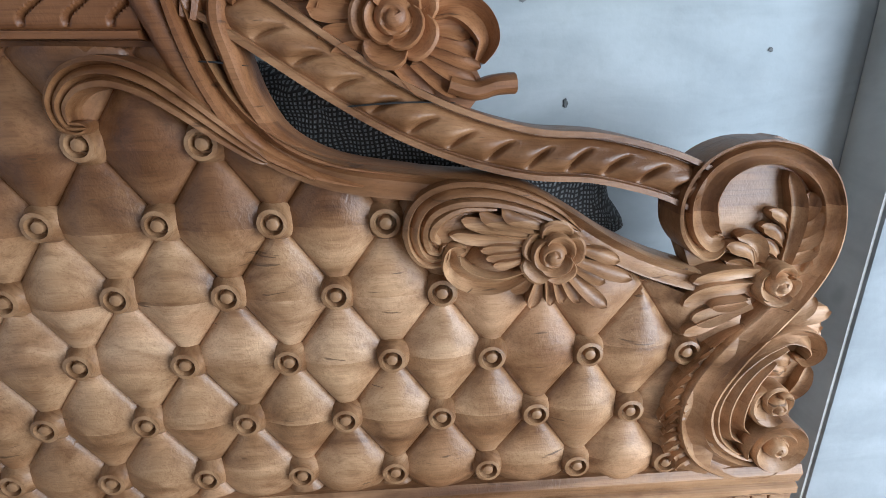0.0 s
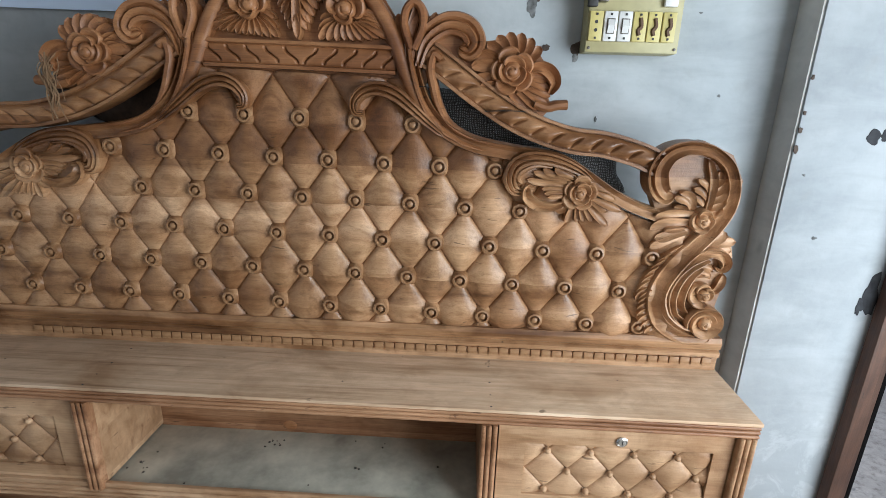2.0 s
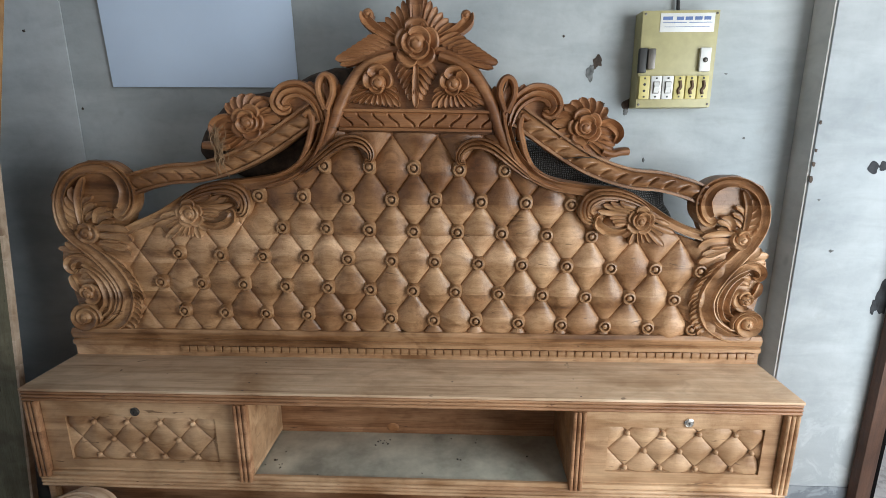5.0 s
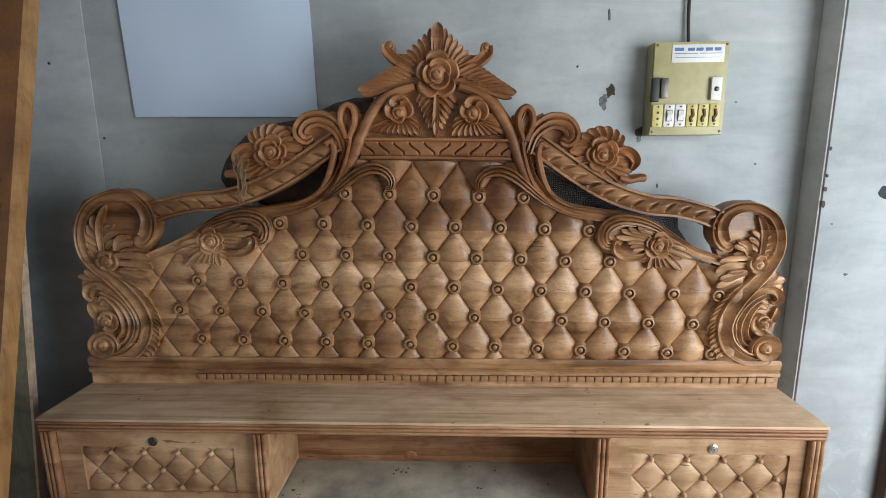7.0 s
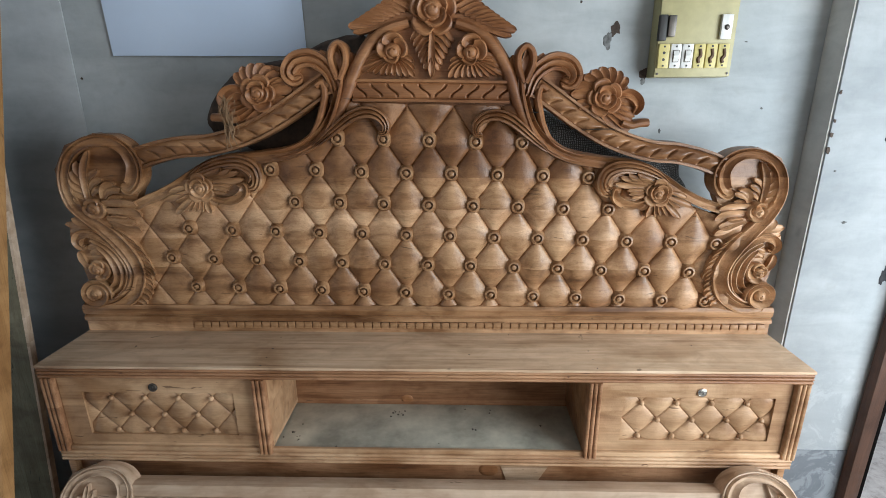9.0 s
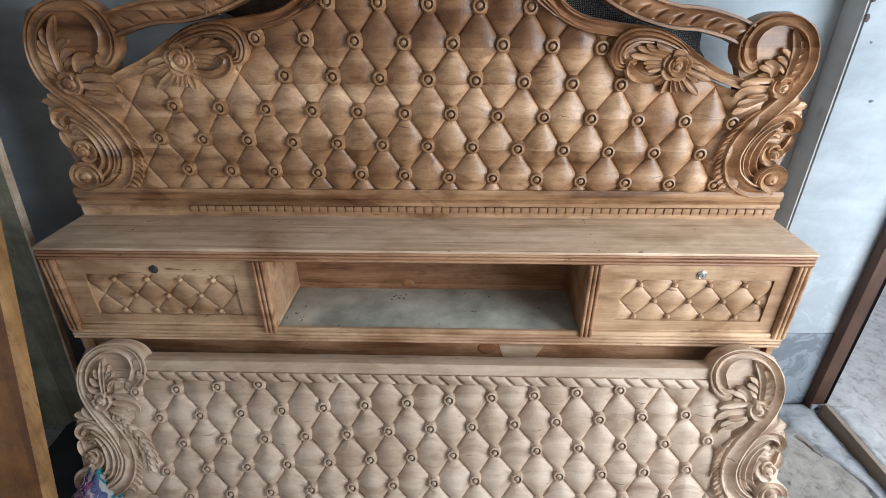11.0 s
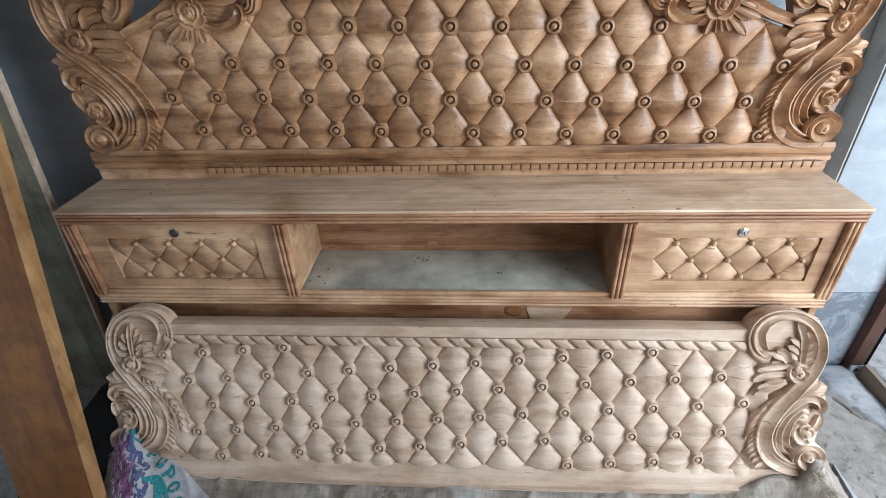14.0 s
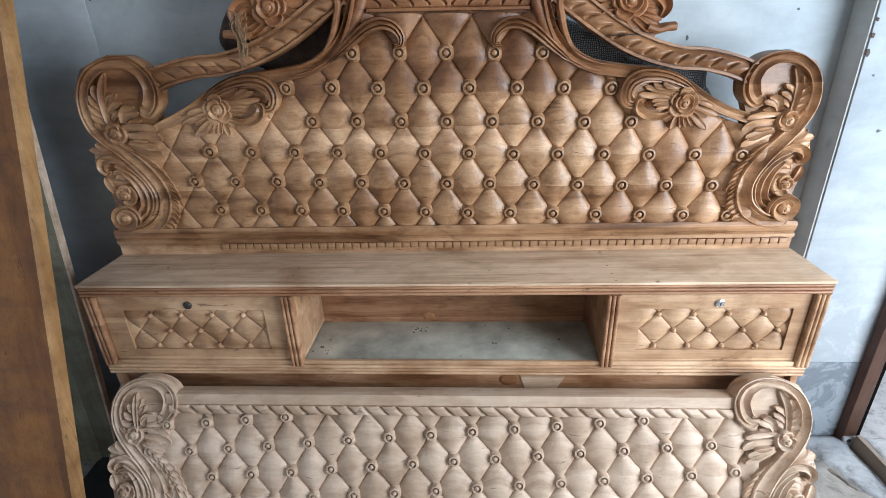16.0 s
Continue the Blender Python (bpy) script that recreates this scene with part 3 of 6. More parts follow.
def lumpy(name, left, right, y0, y1, top, mat, parent, amp=0.006, step=0.014, seed=0.0, ragged=1.0):
    """A worn cement strip between two lines, with ragged, crumbling edges that sink into the floor."""
    count, ys = max(8, int((right(-0.2) - left(-0.2)) / step)), np.linspace(y0, y1, max(6, int((y1 - y0) / step)))
    V = []
    for j, y in enumerate(ys):
        for i, x in enumerate(np.linspace(left(y), right(y), count)):
            e = min(i, count - 1 - i, j, len(ys) - 1 - j)
            shift = ragged * (0.012 * noise.noise((seed, y * 6, i > 3)) + 0.009 * noise.noise((seed, y * 27, i > 3)) + 0.004 * noise.noise((seed, y * 90, i > 3))) if e < 2 else 0
            V.append((x + shift, y, (top - 0.035, top - 0.006, top)[min(e, 2)] + amp * noise.fractal((x * 14, y * 14, seed), 0.7, 2.2, 5)))
    F = [(j * count + i, j * count + i + 1, (j + 1) * count + i + 1, (j + 1) * count + i) for j in range(len(ys) - 1) for i in range(count - 1)]
    return solid(name, V, F, mat, parent, smooth=50)


raised = lambda y: float(np.interp(y, [-2.3, -0.36, -0.15, -0.02, 0.09], [1.318, 1.320, 1.272, 1.205, 1.150]))
lumpy("inner_strip", raised, lambda y: 1.366, -2.2, 0.09, 0.020, PALECEMENT, threshold, 0.004, 0.010, 1.0)
lumpy("crack", lambda y: raised(y) - 0.014, lambda y: raised(y) + 0.012, -0.9, 0.03, 0.007, GROOVE, threshold, 0.010, 0.006, 2.0)
lumpy("cement_patch", lambda y: 1.072 + 0.09 * (y + 0.36), lambda y: 1.090 - 0.11 * (y + 0.36), -0.70, -0.285, 0.012, PALECEMENT, threshold, 0.003, 0.008, 9.0)
block("sill_riser", (1.356, -2.25, -0.05), (1.372, 0.040, 0.060), RISER, threshold, 0.004, "brown dusty side of the sill")
lumpy("sill_top", lambda y: 1.361, lambda y: 1.462, -2.25, 0.044, 0.064, SILLWHITE, threshold, 0.006, 0.009, 7.0, 0.35)
lumpy("outer_crack", lambda y: 1.445, lambda y: 1.520, -2.25, 0.09, -0.010, GROOVE, threshold, 0.018, 0.008, 8.0)

# ground outside, out to the horizon
V, F = [], []
rings = [0, 1.0, 2, 3, 4.5, 7, 12, 30, 120, 900]
seg = 48
for r in rings[1:]:
    for k in range(seg):
        a = 2 * math.pi * k / seg
        x, y = 4 + r * math.cos(a), 1 + r * math.sin(a)
        V.append((x, y, -0.06 + (0.05 * noise.noise((x, y, 2)) if r < 30 else 0)))
V.append((4, 1, -0.06))
for i in range(len(rings) - 2):
    for k in range(seg):
        F.append((i * seg + k, i * seg + (k + 1) % seg, (i + 1) * seg + (k + 1) % seg, (i + 1) * seg + k))
for k in range(seg):
    F.append((len(V) - 1, k, (k + 1) % seg))
structure(solid("ground", V, F, EARTH, smooth=60), "dusty pale earth yard with litter", "ground")

yard = structure(block("yard_wall", (3.5, 9.0, -0.1), (14, 9.2, 2.6), PILLAR, None, 0.01), "pale plastered wall across the yard", "wall")
structure(block("kerb", (3.0, 7.2, -0.1), (14, 7.6, 0.10), PALECEMENT, None, 0.02), "pale cement kerb across the yard", "kerb")

# ---- the carved headboard ----
TILT_HB = radians(1.6)


def on_headboard(u, v, d):
    """From the carver's layout (across, up, outwards) to the room."""
    return (0.018 + u * math.cos(TILT_HB) + (v - 0.85) * math.sin(TILT_HB), -d, 0.85 - u * math.sin(TILT_HB) + (v - 0.85) * math.cos(TILT_HB))


def on_half(u, v, d):
    """As on_headboard, for the scrollwork: the left half was drawn a little wider and lower, and cut less deep."""
    if u < 0:
        k = max(0.0, (-u - 0.15) / 0.7)
        low = min(1.0, max(0.0, (1.29 - v) / 0.43))
        head = min(1.0, max(0.0, (-u - 0.70) / 0.06)) * min(1.0, max(0.0, (v - 1.08) / 0.06))
        u, v = -0.79 + (u + 0.79) * (1 + 0.12 * head), 1.195 + (v - 1.195) * (1 + 0.15 * head)
        u, v = u - min(1.2, k * k) * (0.054 - 0.018 * min(1.0, max(0.0, (low - 0.35) / 0.4))), v - k * (0.022 + 0.036 * low)
        d = d * (1 - 0.42 * min(1.0, 1.2 * k)) if d > 0 else d
    return on_headboard(u, v, 1.05 * d if d > 0 else d)


RIBBON = [(-1, 0.003), (-0.94, 0.016), (-0.84, 0.018), (-0.70, 0.010), (-0.35, 0.005), (0.05, 0.008), (0.28, 0.016), (0.36, 0.018), (0.46, 0.008), (0.62, 0.011), (0.80, 0.019), (0.95, 0.018), (1, 0.004)]
RIDGES = [(-1, 0.006), (-0.92, 0.016), (-0.6, 0.019), (-0.45, 0.010), (-0.2, 0.016), (0.1, 0.018), (0.28, 0.009), (0.5, 0.015), (0.85, 0.016), (1, 0.006)]
ROUND = [(-1, 0.004), (-0.8, 0.013), (-0.35, 0.018), (0.35, 0.018), (0.8, 0.013), (1, 0.004)]
HOLLOW = [(-1, 0.010), (-0.88, 0.019), (-0.7, 0.018), (-0.35, 0.009), (0.15, 0.006), (0.6, 0.012), (0.85, 0.020), (1, 0.010)]


def button_shape(r):
    return lathe((0, 0), [(1.42 * r, -0.012), (1.36 * r, -0.001), (1.06 * r, 0.004), (0.98 * r, 0.0115), (0.72 * r, 0.0125), (0.60 * r, 0.0025), (0.47 * r, 0.0025), (0.38 * r, 0.0115), (0.12 * r, 0.0135)], 20, 1.0, 0.0, 0.06)


def buttons(parent, place, spots, r, mat):
    """Carved buttons: one mesh, set many times."""
    first = None
    for u, v in spots:
        m = Matrix.Translation(place(u, v, 0)) @ Matrix((
            (*[b - a for a, b in zip(place(u, v, 0), place(u + 1, v, 0))], 0),
            (*[b - a for a, b in zip(place(u, v, 0), place(u, v + 1, 0))], 0),
            (*[b - a for a, b in zip(place(u, v, 0), place(u, v, 1))], 0), (0, 0, 0, 1))).transposed()
        if first is None:
            first = solid("button", *button_shape(r), mat, parent, smooth=50)
            ob = first
        else:
            ob = new("button", first.data)
            ob.parent = parent
        ob.matrix_basis = m @ pose(0, 0, 0, 0, 0, random.uniform(0, 360))


headboard = thing("headboard", "carved raw brown wooden headboard with quilted panel and scrolls", "headboard")
LATTICE = dict(du=0.1145, dv=0.081, origin=(-0.003, 0.968))
HALF_TOP = [(0.0, 1.378), (0.205, 1.378), (0.235, 1.345), (0.27, 1.292), (0.32, 1.262), (0.40, 1.245), (0.50, 1.234), (0.56, 1.208), (0.62, 1.166), (0.68, 1.140), (0.74, 1.120), (0.80, 1.10)]
TOPLINE = ([-x for x, _ in reversed(HALF_TOP[1:])] + [x for x, _ in HALF_TOP], [y for _, y in reversed(HALF_TOP[1:])] + [y for _, y in HALF_TOP])
FOOTLINE = ([-0.84, 0.80], [0.812, 0.858])
REGION = [(-0.84, 0.812), (0.79, 0.858)] + [(x, y) for x, y in reversed(HALF_TOP)] + [(-x, y) for x, y in HALF_TOP[1:]]
field = tufts(REGION, high=0.0162, rough=0.0018, top=TOPLINE, bottom=FOOTLINE, **LATTICE)
solid("quilted_panel", *mapped((field[0], field[1]), lambda u, v, d: on_headboard(u, v, d * (1 - 0.42 * min(1.0, max(0.0, (0.1 - u) / 0.8))) - 0.004)), CARVED, headboard, "quilted wooden panel, horizontal glued boards", smooth=28, weld=True)
spots = []
for j in range(-1, 5):
    for i in range(-16, 17):
        if (i + j) % 2 == 0:
            u, v = -0.003 + i * 0.1145 / 2, 0.968 + j * 0.081
            if inside(REGION, np.array(u), np.array(v - 0.005)) and inside(REGION, np.array(u), np.array(v + 0.022)) and abs(u) < 0.745:
                if not (0.46 < abs(u) < 0.64 and v > 1.11):
                    spots.append((u, v))
buttons(headboard, on_headboard, spots, 0.0160, CARVED)

# board behind the carving
BACKING = [(0.0, 1.69), (0.035, 1.665), (0.06, 1.635), (0.105, 1.635), (0.10, 1.60), (0.175, 1.548), (0.15, 1.535), (0.19, 1.48), (0.215, 1.50), (0.245, 1.495), (0.30, 1.482),
           (0.34, 1.452), (0.39, 1.46), (0.45, 1.455), (0.485, 1.41), (0.486, 1.365), (0.498, 1.342), (0.475, 1.312), (0.40, 1.328), (0.33, 1.368), (0.268, 1.405), (0.246, 1.37), (0.27, 1.31), (0.23, 1.31)]
solid("crest_board", *mapped(plate(BACKING + [(-x, y) for x, y in reversed(BACKING[1:])], -0.006, -0.036), on_headboard), CRESTWOOD, headboard, "darker brown crest board", smooth=30)
solid("panel_board", *mapped(plate([(-0.80, 0.80), (0.78, 0.80)] + list(reversed(HALF_TOP)) + [(-x, y) for x, y in HALF_TOP[1:]], -0.012, -0.036), on_headboard), CARVED, headboard, smooth=30)


def rope(run, a):
    """Sickle-shaped gouges across the round strand, deepest below the middle."""
    if abs(a) > 0.64:
        return 0.0
    f = ((run - a * 0.024 - 0.012 * a * a) / 0.040) % 1
    deep = max(0.0, 1 - ((a + 0.12) / 0.52) ** 2)
    x = (f - 0.5) / 0.11
    return -0.0062 * deep * math.exp(-x * x) * (1.35 if x > 0 else 1.0) + 0.0016 * math.sin(2 * math.pi * (f + 0.1)) * deep


def rope_height(a):
    """Two flat fillets with a round strand between them."""
    a = abs(a)
    return 0.004 if a > 0.995 else 0.0130 if a > 0.72 else 0.0045 if a > 0.66 else 0.0145 - 0.0085 * (a / 0.66) ** 2


ROPE = [(a, rope_height(a)) for a in np.linspace(-1, 1, 57)]


def rounded(f, head=0.05, tail=0.05):
    """The width f of a curl, drawn in to a round end at both of its ends."""
    return lambda s: f(s) * math.sqrt(max(0.004, 1 - max(0.0, 1 - s / head) ** 2)) * math.sqrt(max(0.004, 1 - max(0.0, 1 - (1 - s) / tail) ** 2))


def scroll_board(du, dv):
    out = [(0.716, 1.19), (0.712, 1.245), (0.745, 1.283), (0.805, 1.295), (0.868, 1.27), (0.898, 1.22), (0.895, 1.16), (0.868, 1.11), (0.905, 1.085), (0.913, 1.06), (0.897, 1.02), (0.905, 0.98),
           (0.90, 0.945), (0.918, 0.915), (0.91, 0.862), (0.74, 0.862), (0.735, 1.0), (0.735, 1.15)]
    return plate([(x + du, y + dv) for x, y in out], -0.004, -0.034)


def scroll_carving(du, dv):
    """The S scroll at each end of a board: ribbon, fern leaf, finger leaves, two roses, a volute. Returns named shapes."""
    mv = lambda pts: [(x + du, y + dv) for x, y in pts]
    S = {}
    girth = lambda s: float(np.interp(s, [0, 0.05, 0.12, 0.20, 0.28, 0.36, 0.45, 0.55, 0.70, 0.85, 0.94, 1.0], [0.35, 0.80, 1.0, 0.90, 0.62, 0.52, 0.56, 0.74, 0.95, 0.98, 0.80, 0.5]))
    S["scroll_ribbon"] = band(mv([(0.762, 1.186), (0.745, 1.182), (0.727, 1.202), (0.722, 1.234), (0.738, 1.264), (0.774, 1.280), (0.818, 1.276), (0.856, 1.252), (0.876, 1.212), (0.876, 1.170), (0.858, 1.128),
                                  (0.828, 1.086), (0.796, 1.046), (0.772, 1.002), (0.765, 0.958), (0.783, 0.912), (0.824, 0.882), (0.868, 0.873), (0.900, 0.880)]), 0.0225, RIBBON, 180, -0.03, rounded(girth, 0.02, 0.02))
    ridge = [(-1, 0.001), (-0.7, 0.003), (0.0, 0.009), (0.55, 0.019), (0.72, 0.019), (0.80, 0.006), (1, 0.001)]
    swell = lambda s: 0.25 + 0.75 * math.sin(math.pi * min(1, 0.06 + s * 0.94)) ** 0.7
    for k, (line, w) in enumerate((([(0.872, 1.066), (0.828, 1.046), (0.798, 1.014), (0.785, 0.972), (0.796, 0.928), (0.826, 0.899), (0.862, 0.889)], 0.0095),
                                   ([(0.862, 1.052), (0.826, 1.030), (0.806, 1.000), (0.800, 0.964), (0.812, 0.928), (0.842, 0.908)], 0.0090),
                                   ([(0.850, 1.034), (0.828, 1.010), (0.818, 0.978), (0.822, 0.946), (0.842, 0.926)], 0.0085))):
        S["crescent" + " " * k] = band(mv(line), w, ridge, 50, -0.02, swell, None, 0.001 * k)
    S["hook_leaf"] = band(mv([(0.800, 1.020), (0.826, 1.052), (0.856, 1.070), (0.884, 1.064), (0.895, 1.046), (0.888, 1.032), (0.876, 1.038)]), 0.0105, HOLLOW, 52, -0.02, rounded(lambda s: 0.30 + 0.80 * math.sin(math.pi * min(1, s * 1.05)), 0.05, 0.08))
    S["hook_lobe"] = [blade(mv(q), 0.0070, 0.001, 0.014, 0.6, 0.3) for q in (((0.838, 1.028), (0.856, 1.036), (0.874, 1.030)), ((0.842, 1.016), (0.858, 1.022), (0.872, 1.014)), ((0.880, 0.975), (0.893, 0.996), (0.900, 1.022)))]
    spin = []
    for k in range(44):
        a, rad = radians(200 - 14.5 * k), 0.034 - 0.00052 * k
        spin.append((0.878 + rad * math.cos(a), 0.910 + rad * math.sin(a)))
    S["volute"] = band(mv(spin), 0.0088, [(-1, 0.004), (-0.6, 0.010), (0.2, 0.017), (0.8, 0.023), (1, 0.020)], 110, -0.02, lambda s: 0.9 + 0.35 * math.sin(math.pi * s))
    S["volute_eye"] = bud_ball(mv([(0.879, 0.910)])[0], 0.0150, 0.010, 0.017, 2.0)
    S["rose_bud"] = [cup(mv([(0.826, 1.136)])[0], a, 62, 0.008, rad, 0.006, 0.017, 0.004) for a, rad in ((180, 0.026), (80, 0.025), (-20, 0.023), (255, 0.026))] + [bud_ball(mv([(0.827, 1.136)])[0], 0.0150, 0.010, 0.019, 1.2)]
    S["lower_rose"] = [cup(mv([(0.860, 0.974)])[0], a, 60, 0.007, rad, 0.004, 0.016, 0.004) for a, rad in ((170, 0.032), (95, 0.027), (20, 0.024), (238, 0.030))] + [bud_ball(mv([(0.862, 0.974)])[0], 0.0140, 0.010, 0.018, 0.4)]
    # fern leaf in the head of the scroll
    S["fern_leaf"] = [blade(mv(q), w, 0.002, 0.015, 0.7, n) for q, w, n in (
        (((0.838, 1.204), (0.846, 1.220), (0.846, 1.238)), 0.0066, 0.5), (((0.840, 1.188), (0.853, 1.203), (0.857, 1.220)), 0.0070, 0.5), (((0.840, 1.174), (0.855, 1.186), (0.864, 1.202)), 0.0070, 0.5), (((0.840, 1.160), (0.854, 1.170), (0.866, 1.183)), 0.0070, 0.5), (((0.838, 1.148), (0.852, 1.154), (0.864, 1.163)), 0.0066, 0.5),
        (((0.830, 1.196), (0.820, 1.210), (0.805, 1.218)), 0.0070, -0.5), (((0.829, 1.180), (0.816, 1.194), (0.800, 1.200)), 0.0075, -0.5), (((0.826, 1.166), (0.814, 1.178), (0.800, 1.183)), 0.0070, -0.5),
        (((0.835, 1.150), (0.836, 1.190), (0.832, 1.226), (0.818, 1.260)), 0.0068, 0.3))]
    S["curl_leaf"] = [blade(mv(q), w, 0.004, 0.015, 0.6, n) for q, w, n in ((((0.800, 1.158), (0.790, 1.172), (0.774, 1.178), (0.764, 1.178)), 0.0072, -0.4), (((0.804, 1.160), (0.800, 1.176), (0.790, 1.188), (0.774, 1.190)), 0.0075, 0.5), (((0.796, 1.150), (0.782, 1.160), (0.766, 1.162)), 0.0060, 0.4))]
    S["finger_leaves"] = [blade(mv(q), w, d, 0.017, 0.55, n) for q, w, d, n in (
        (((0.806, 1.150), (0.775, 1.150), (0.752, 1.146), (0.730, 1.139)), 0.0100, 0.006, 0.5), (((0.800, 1.132), (0.770, 1.130), (0.744, 1.124), (0.724, 1.110)), 0.0125, 0.005, 0.4), (((0.802, 1.114), (0.775, 1.108), (0.752, 1.098), (0.738, 1.092)), 0.0105, 0.008, -0.5),
        (((0.800, 1.104), (0.772, 1.094), (0.748, 1.082), (0.732, 1.072)), 0.0110, 0.003, 0.5), (((0.790, 1.120), (0.768, 1.117), (0.750, 1.113)), 0.0050, 0.015, 0.0))]
    # scooped row along the ribbon, with a scalloped outer edge
    line = spline([(0.802, 1.078), (0.784, 1.062), (0.766, 1.036), (0.752, 1.006), (0.745, 0.978)], 8)
    S["edge_leaves"] = [blade(mv([p, (p[0] - 0.016, p[1] - 0.010), (p[0] - 0.036 + 0.0022 * k, p[1] - 0.026)]), 0.0085, 0.006, 0.014, 0.85, 0.45, full=0.8) for k, p in enumerate(line)]
    line = spline([(0.748, 0.968), (0.746, 0.942), (0.752, 0.914), (0.768, 0.888)], 7)
    S["foot_leaves"] = [blade(mv([(p[0] + 0.008, p[1] + 0.004), (p[0] - 0.006, p[1] - 0.002), (p[0] - 0.016 + 0.001 * k, p[1] - 0.014)]), 0.0080, 0.004, 0.014, 0.6, 0.4, full=0.8) for k, p in enumerate(line)]
    S["tip_leaves"] = [blade(mv(q), 0.0100, 0.0, 0.014, 0.6, 0.4) for q in (((0.846, 1.084), (0.868, 1.098), (0.884, 1.114)), ((0.850, 1.080), (0.878, 1.092), (0.907, 1.096)), ((0.856, 1.074), (0.880, 1.078), (0.902, 1.076)))]
    return S


def carved(name, shapes, place, mat, parent, piece="leaf"):
    """One carved part; a part made of several leaves or petals carries them as pieces."""
    if isinstance(shapes, tuple):
        return solid(name, *mapped(shapes, place), mat, parent, smooth=42)
    first = solid(name, *mapped(shapes[-1], place), mat, parent, smooth=42)
    for sh in shapes[:-1]:
        solid(piece, *mapped(sh, place), mat, first, smooth=42)
    return first


def flip(shapes):
    return mirrored(shapes) if isinstance(shapes, tuple) else [mirrored(q) for q in shapes]


def carve(parent, place, shapes, mat, sides=(1, -1)):
    for name, shape in shapes.items():
        for side in sides:
            carved(name.strip(), shape if side > 0 else flip(shape), place, mat, parent, "petal" if "rose" in name or "bud" in name else "leaf")


S = {"scroll_board": scroll_board(0, 0), **scroll_carving(0, 0)}
# rails, arches, medallions and flower sprays of one half
S["rope_rail"] = band([(0.250, 1.426), (0.300, 1.3935), (0.360, 1.354), (0.420, 1.320), (0.480, 1.296), (0.546, 1.280), (0.612, 1.2755), (0.680, 1.260), (0.724, 1.243)], 0.0272, ROPE, 420, -0.034, lambda s: 1.0 - 0.06 * s, rope)
S["arch_rail"] = band([(0.228, 1.505), (0.216, 1.455), (0.222, 1.400), (0.246, 1.335), (0.284, 1.292), (0.345, 1.262), (0.43, 1.249), (0.50, 1.243), (0.54, 1.233), (0.585, 1.209), (0.635, 1.179), (0.685, 1.156), (0.738, 1.139)], 0.018,
                      HOLLOW, 110, -0.034, lambda s: 0.55 + 1.0 * s if s < 0.35 else max(0.55, 0.90 - 0.35 * (s - 0.35)))
S["crest_arch"] = band([(0.055, 1.560), (0.100, 1.546), (0.132, 1.524), (0.164, 1.485), (0.186, 1.444), (0.202, 1.404), (0.226, 1.352), (0.262, 1.300), (0.32, 1.262), (0.39, 1.243)], 0.013, ROUND, 70, -0.03, lambda s: 0.85 + 0.3 * math.sin(math.pi * s) if s < 0.8 else 0.85 - 2.5 * (s - 0.8))
S["loop_leaf"] = [band([(0.219, 1.432), (0.204, 1.470), (0.206, 1.500), (0.221, 1.513), (0.236, 1.500), (0.238, 1.470), (0.223, 1.432)], 0.0085, ROUND, 40, -0.03, None, None, 0.004), blade([(0.221, 1.440), (0.221, 1.470), (0.221, 1.497)], 0.0085, 0.0, 0.010, 0.2),
                  blade([(0.210, 1.440), (0.196, 1.468), (0.190, 1.494)], 0.0090, -0.002, 0.013, 0.5, -0.4), blade([(0.236, 1.440), (0.252, 1.470), (0.262, 1.500)], 0.0095, -0.002, 0.013, 0.5, 0.4), blade([(0.246, 1.440), (0.268, 1.466), (0.284, 1.500)], 0.0080, -0.004, 0.012, 0.5, 0.4)]
S["arch_ridge"] = band([(0.430, 1.260), (0.350, 1.272), (0.300, 1.296), (0.275, 1.332), (0.262, 1.372), (0.256, 1.400), (0.262, 1.425), (0.276, 1.418)], 0.0085, ROUND, 50, -0.034, lambda s: 0.5 + 0.6 * min(1, s * 2))
S["arch_vein"] = band([(0.330, 1.258), (0.272, 1.292), (0.238, 1.345), (0.218, 1.410), (0.210, 1.470)], 0.006, ROUND, 40, -0.03, lambda s: 0.5 + 0.6 * math.sin(math.pi * s), None, 0.004)
S["c_curl"] = band([(0.226, 1.398), (0.243, 1.450), (0.282, 1.480), (0.320, 1.476), (0.338, 1.452), (0.328, 1.434), (0.308, 1.440)], 0.0185, RIDGES, 72, -0.02, rounded(lambda s: 0.70 + 0.5 * math.sin(math.pi * s), 0.02, 0.07))


S["side_rose"] = rose((0.412, 1.402), 0.043, 0.010, 35)
spray = [blade([(0.412 + 0.024 * math.cos(radians(a)), 1.404 + 0.024 * math.sin(radians(a))), (0.412 + 0.046 * math.cos(radians(a + 3)), 1.404 + 0.046 * math.sin(radians(a + 3))), (0.412 + 0.069 * math.cos(radians(a + 8)), 1.404 + 0.069 * math.sin(radians(a + 8)))], 0.0112, 0.0, 0.016, 0.6, 0.35) for a in range(34, 168, 19)]
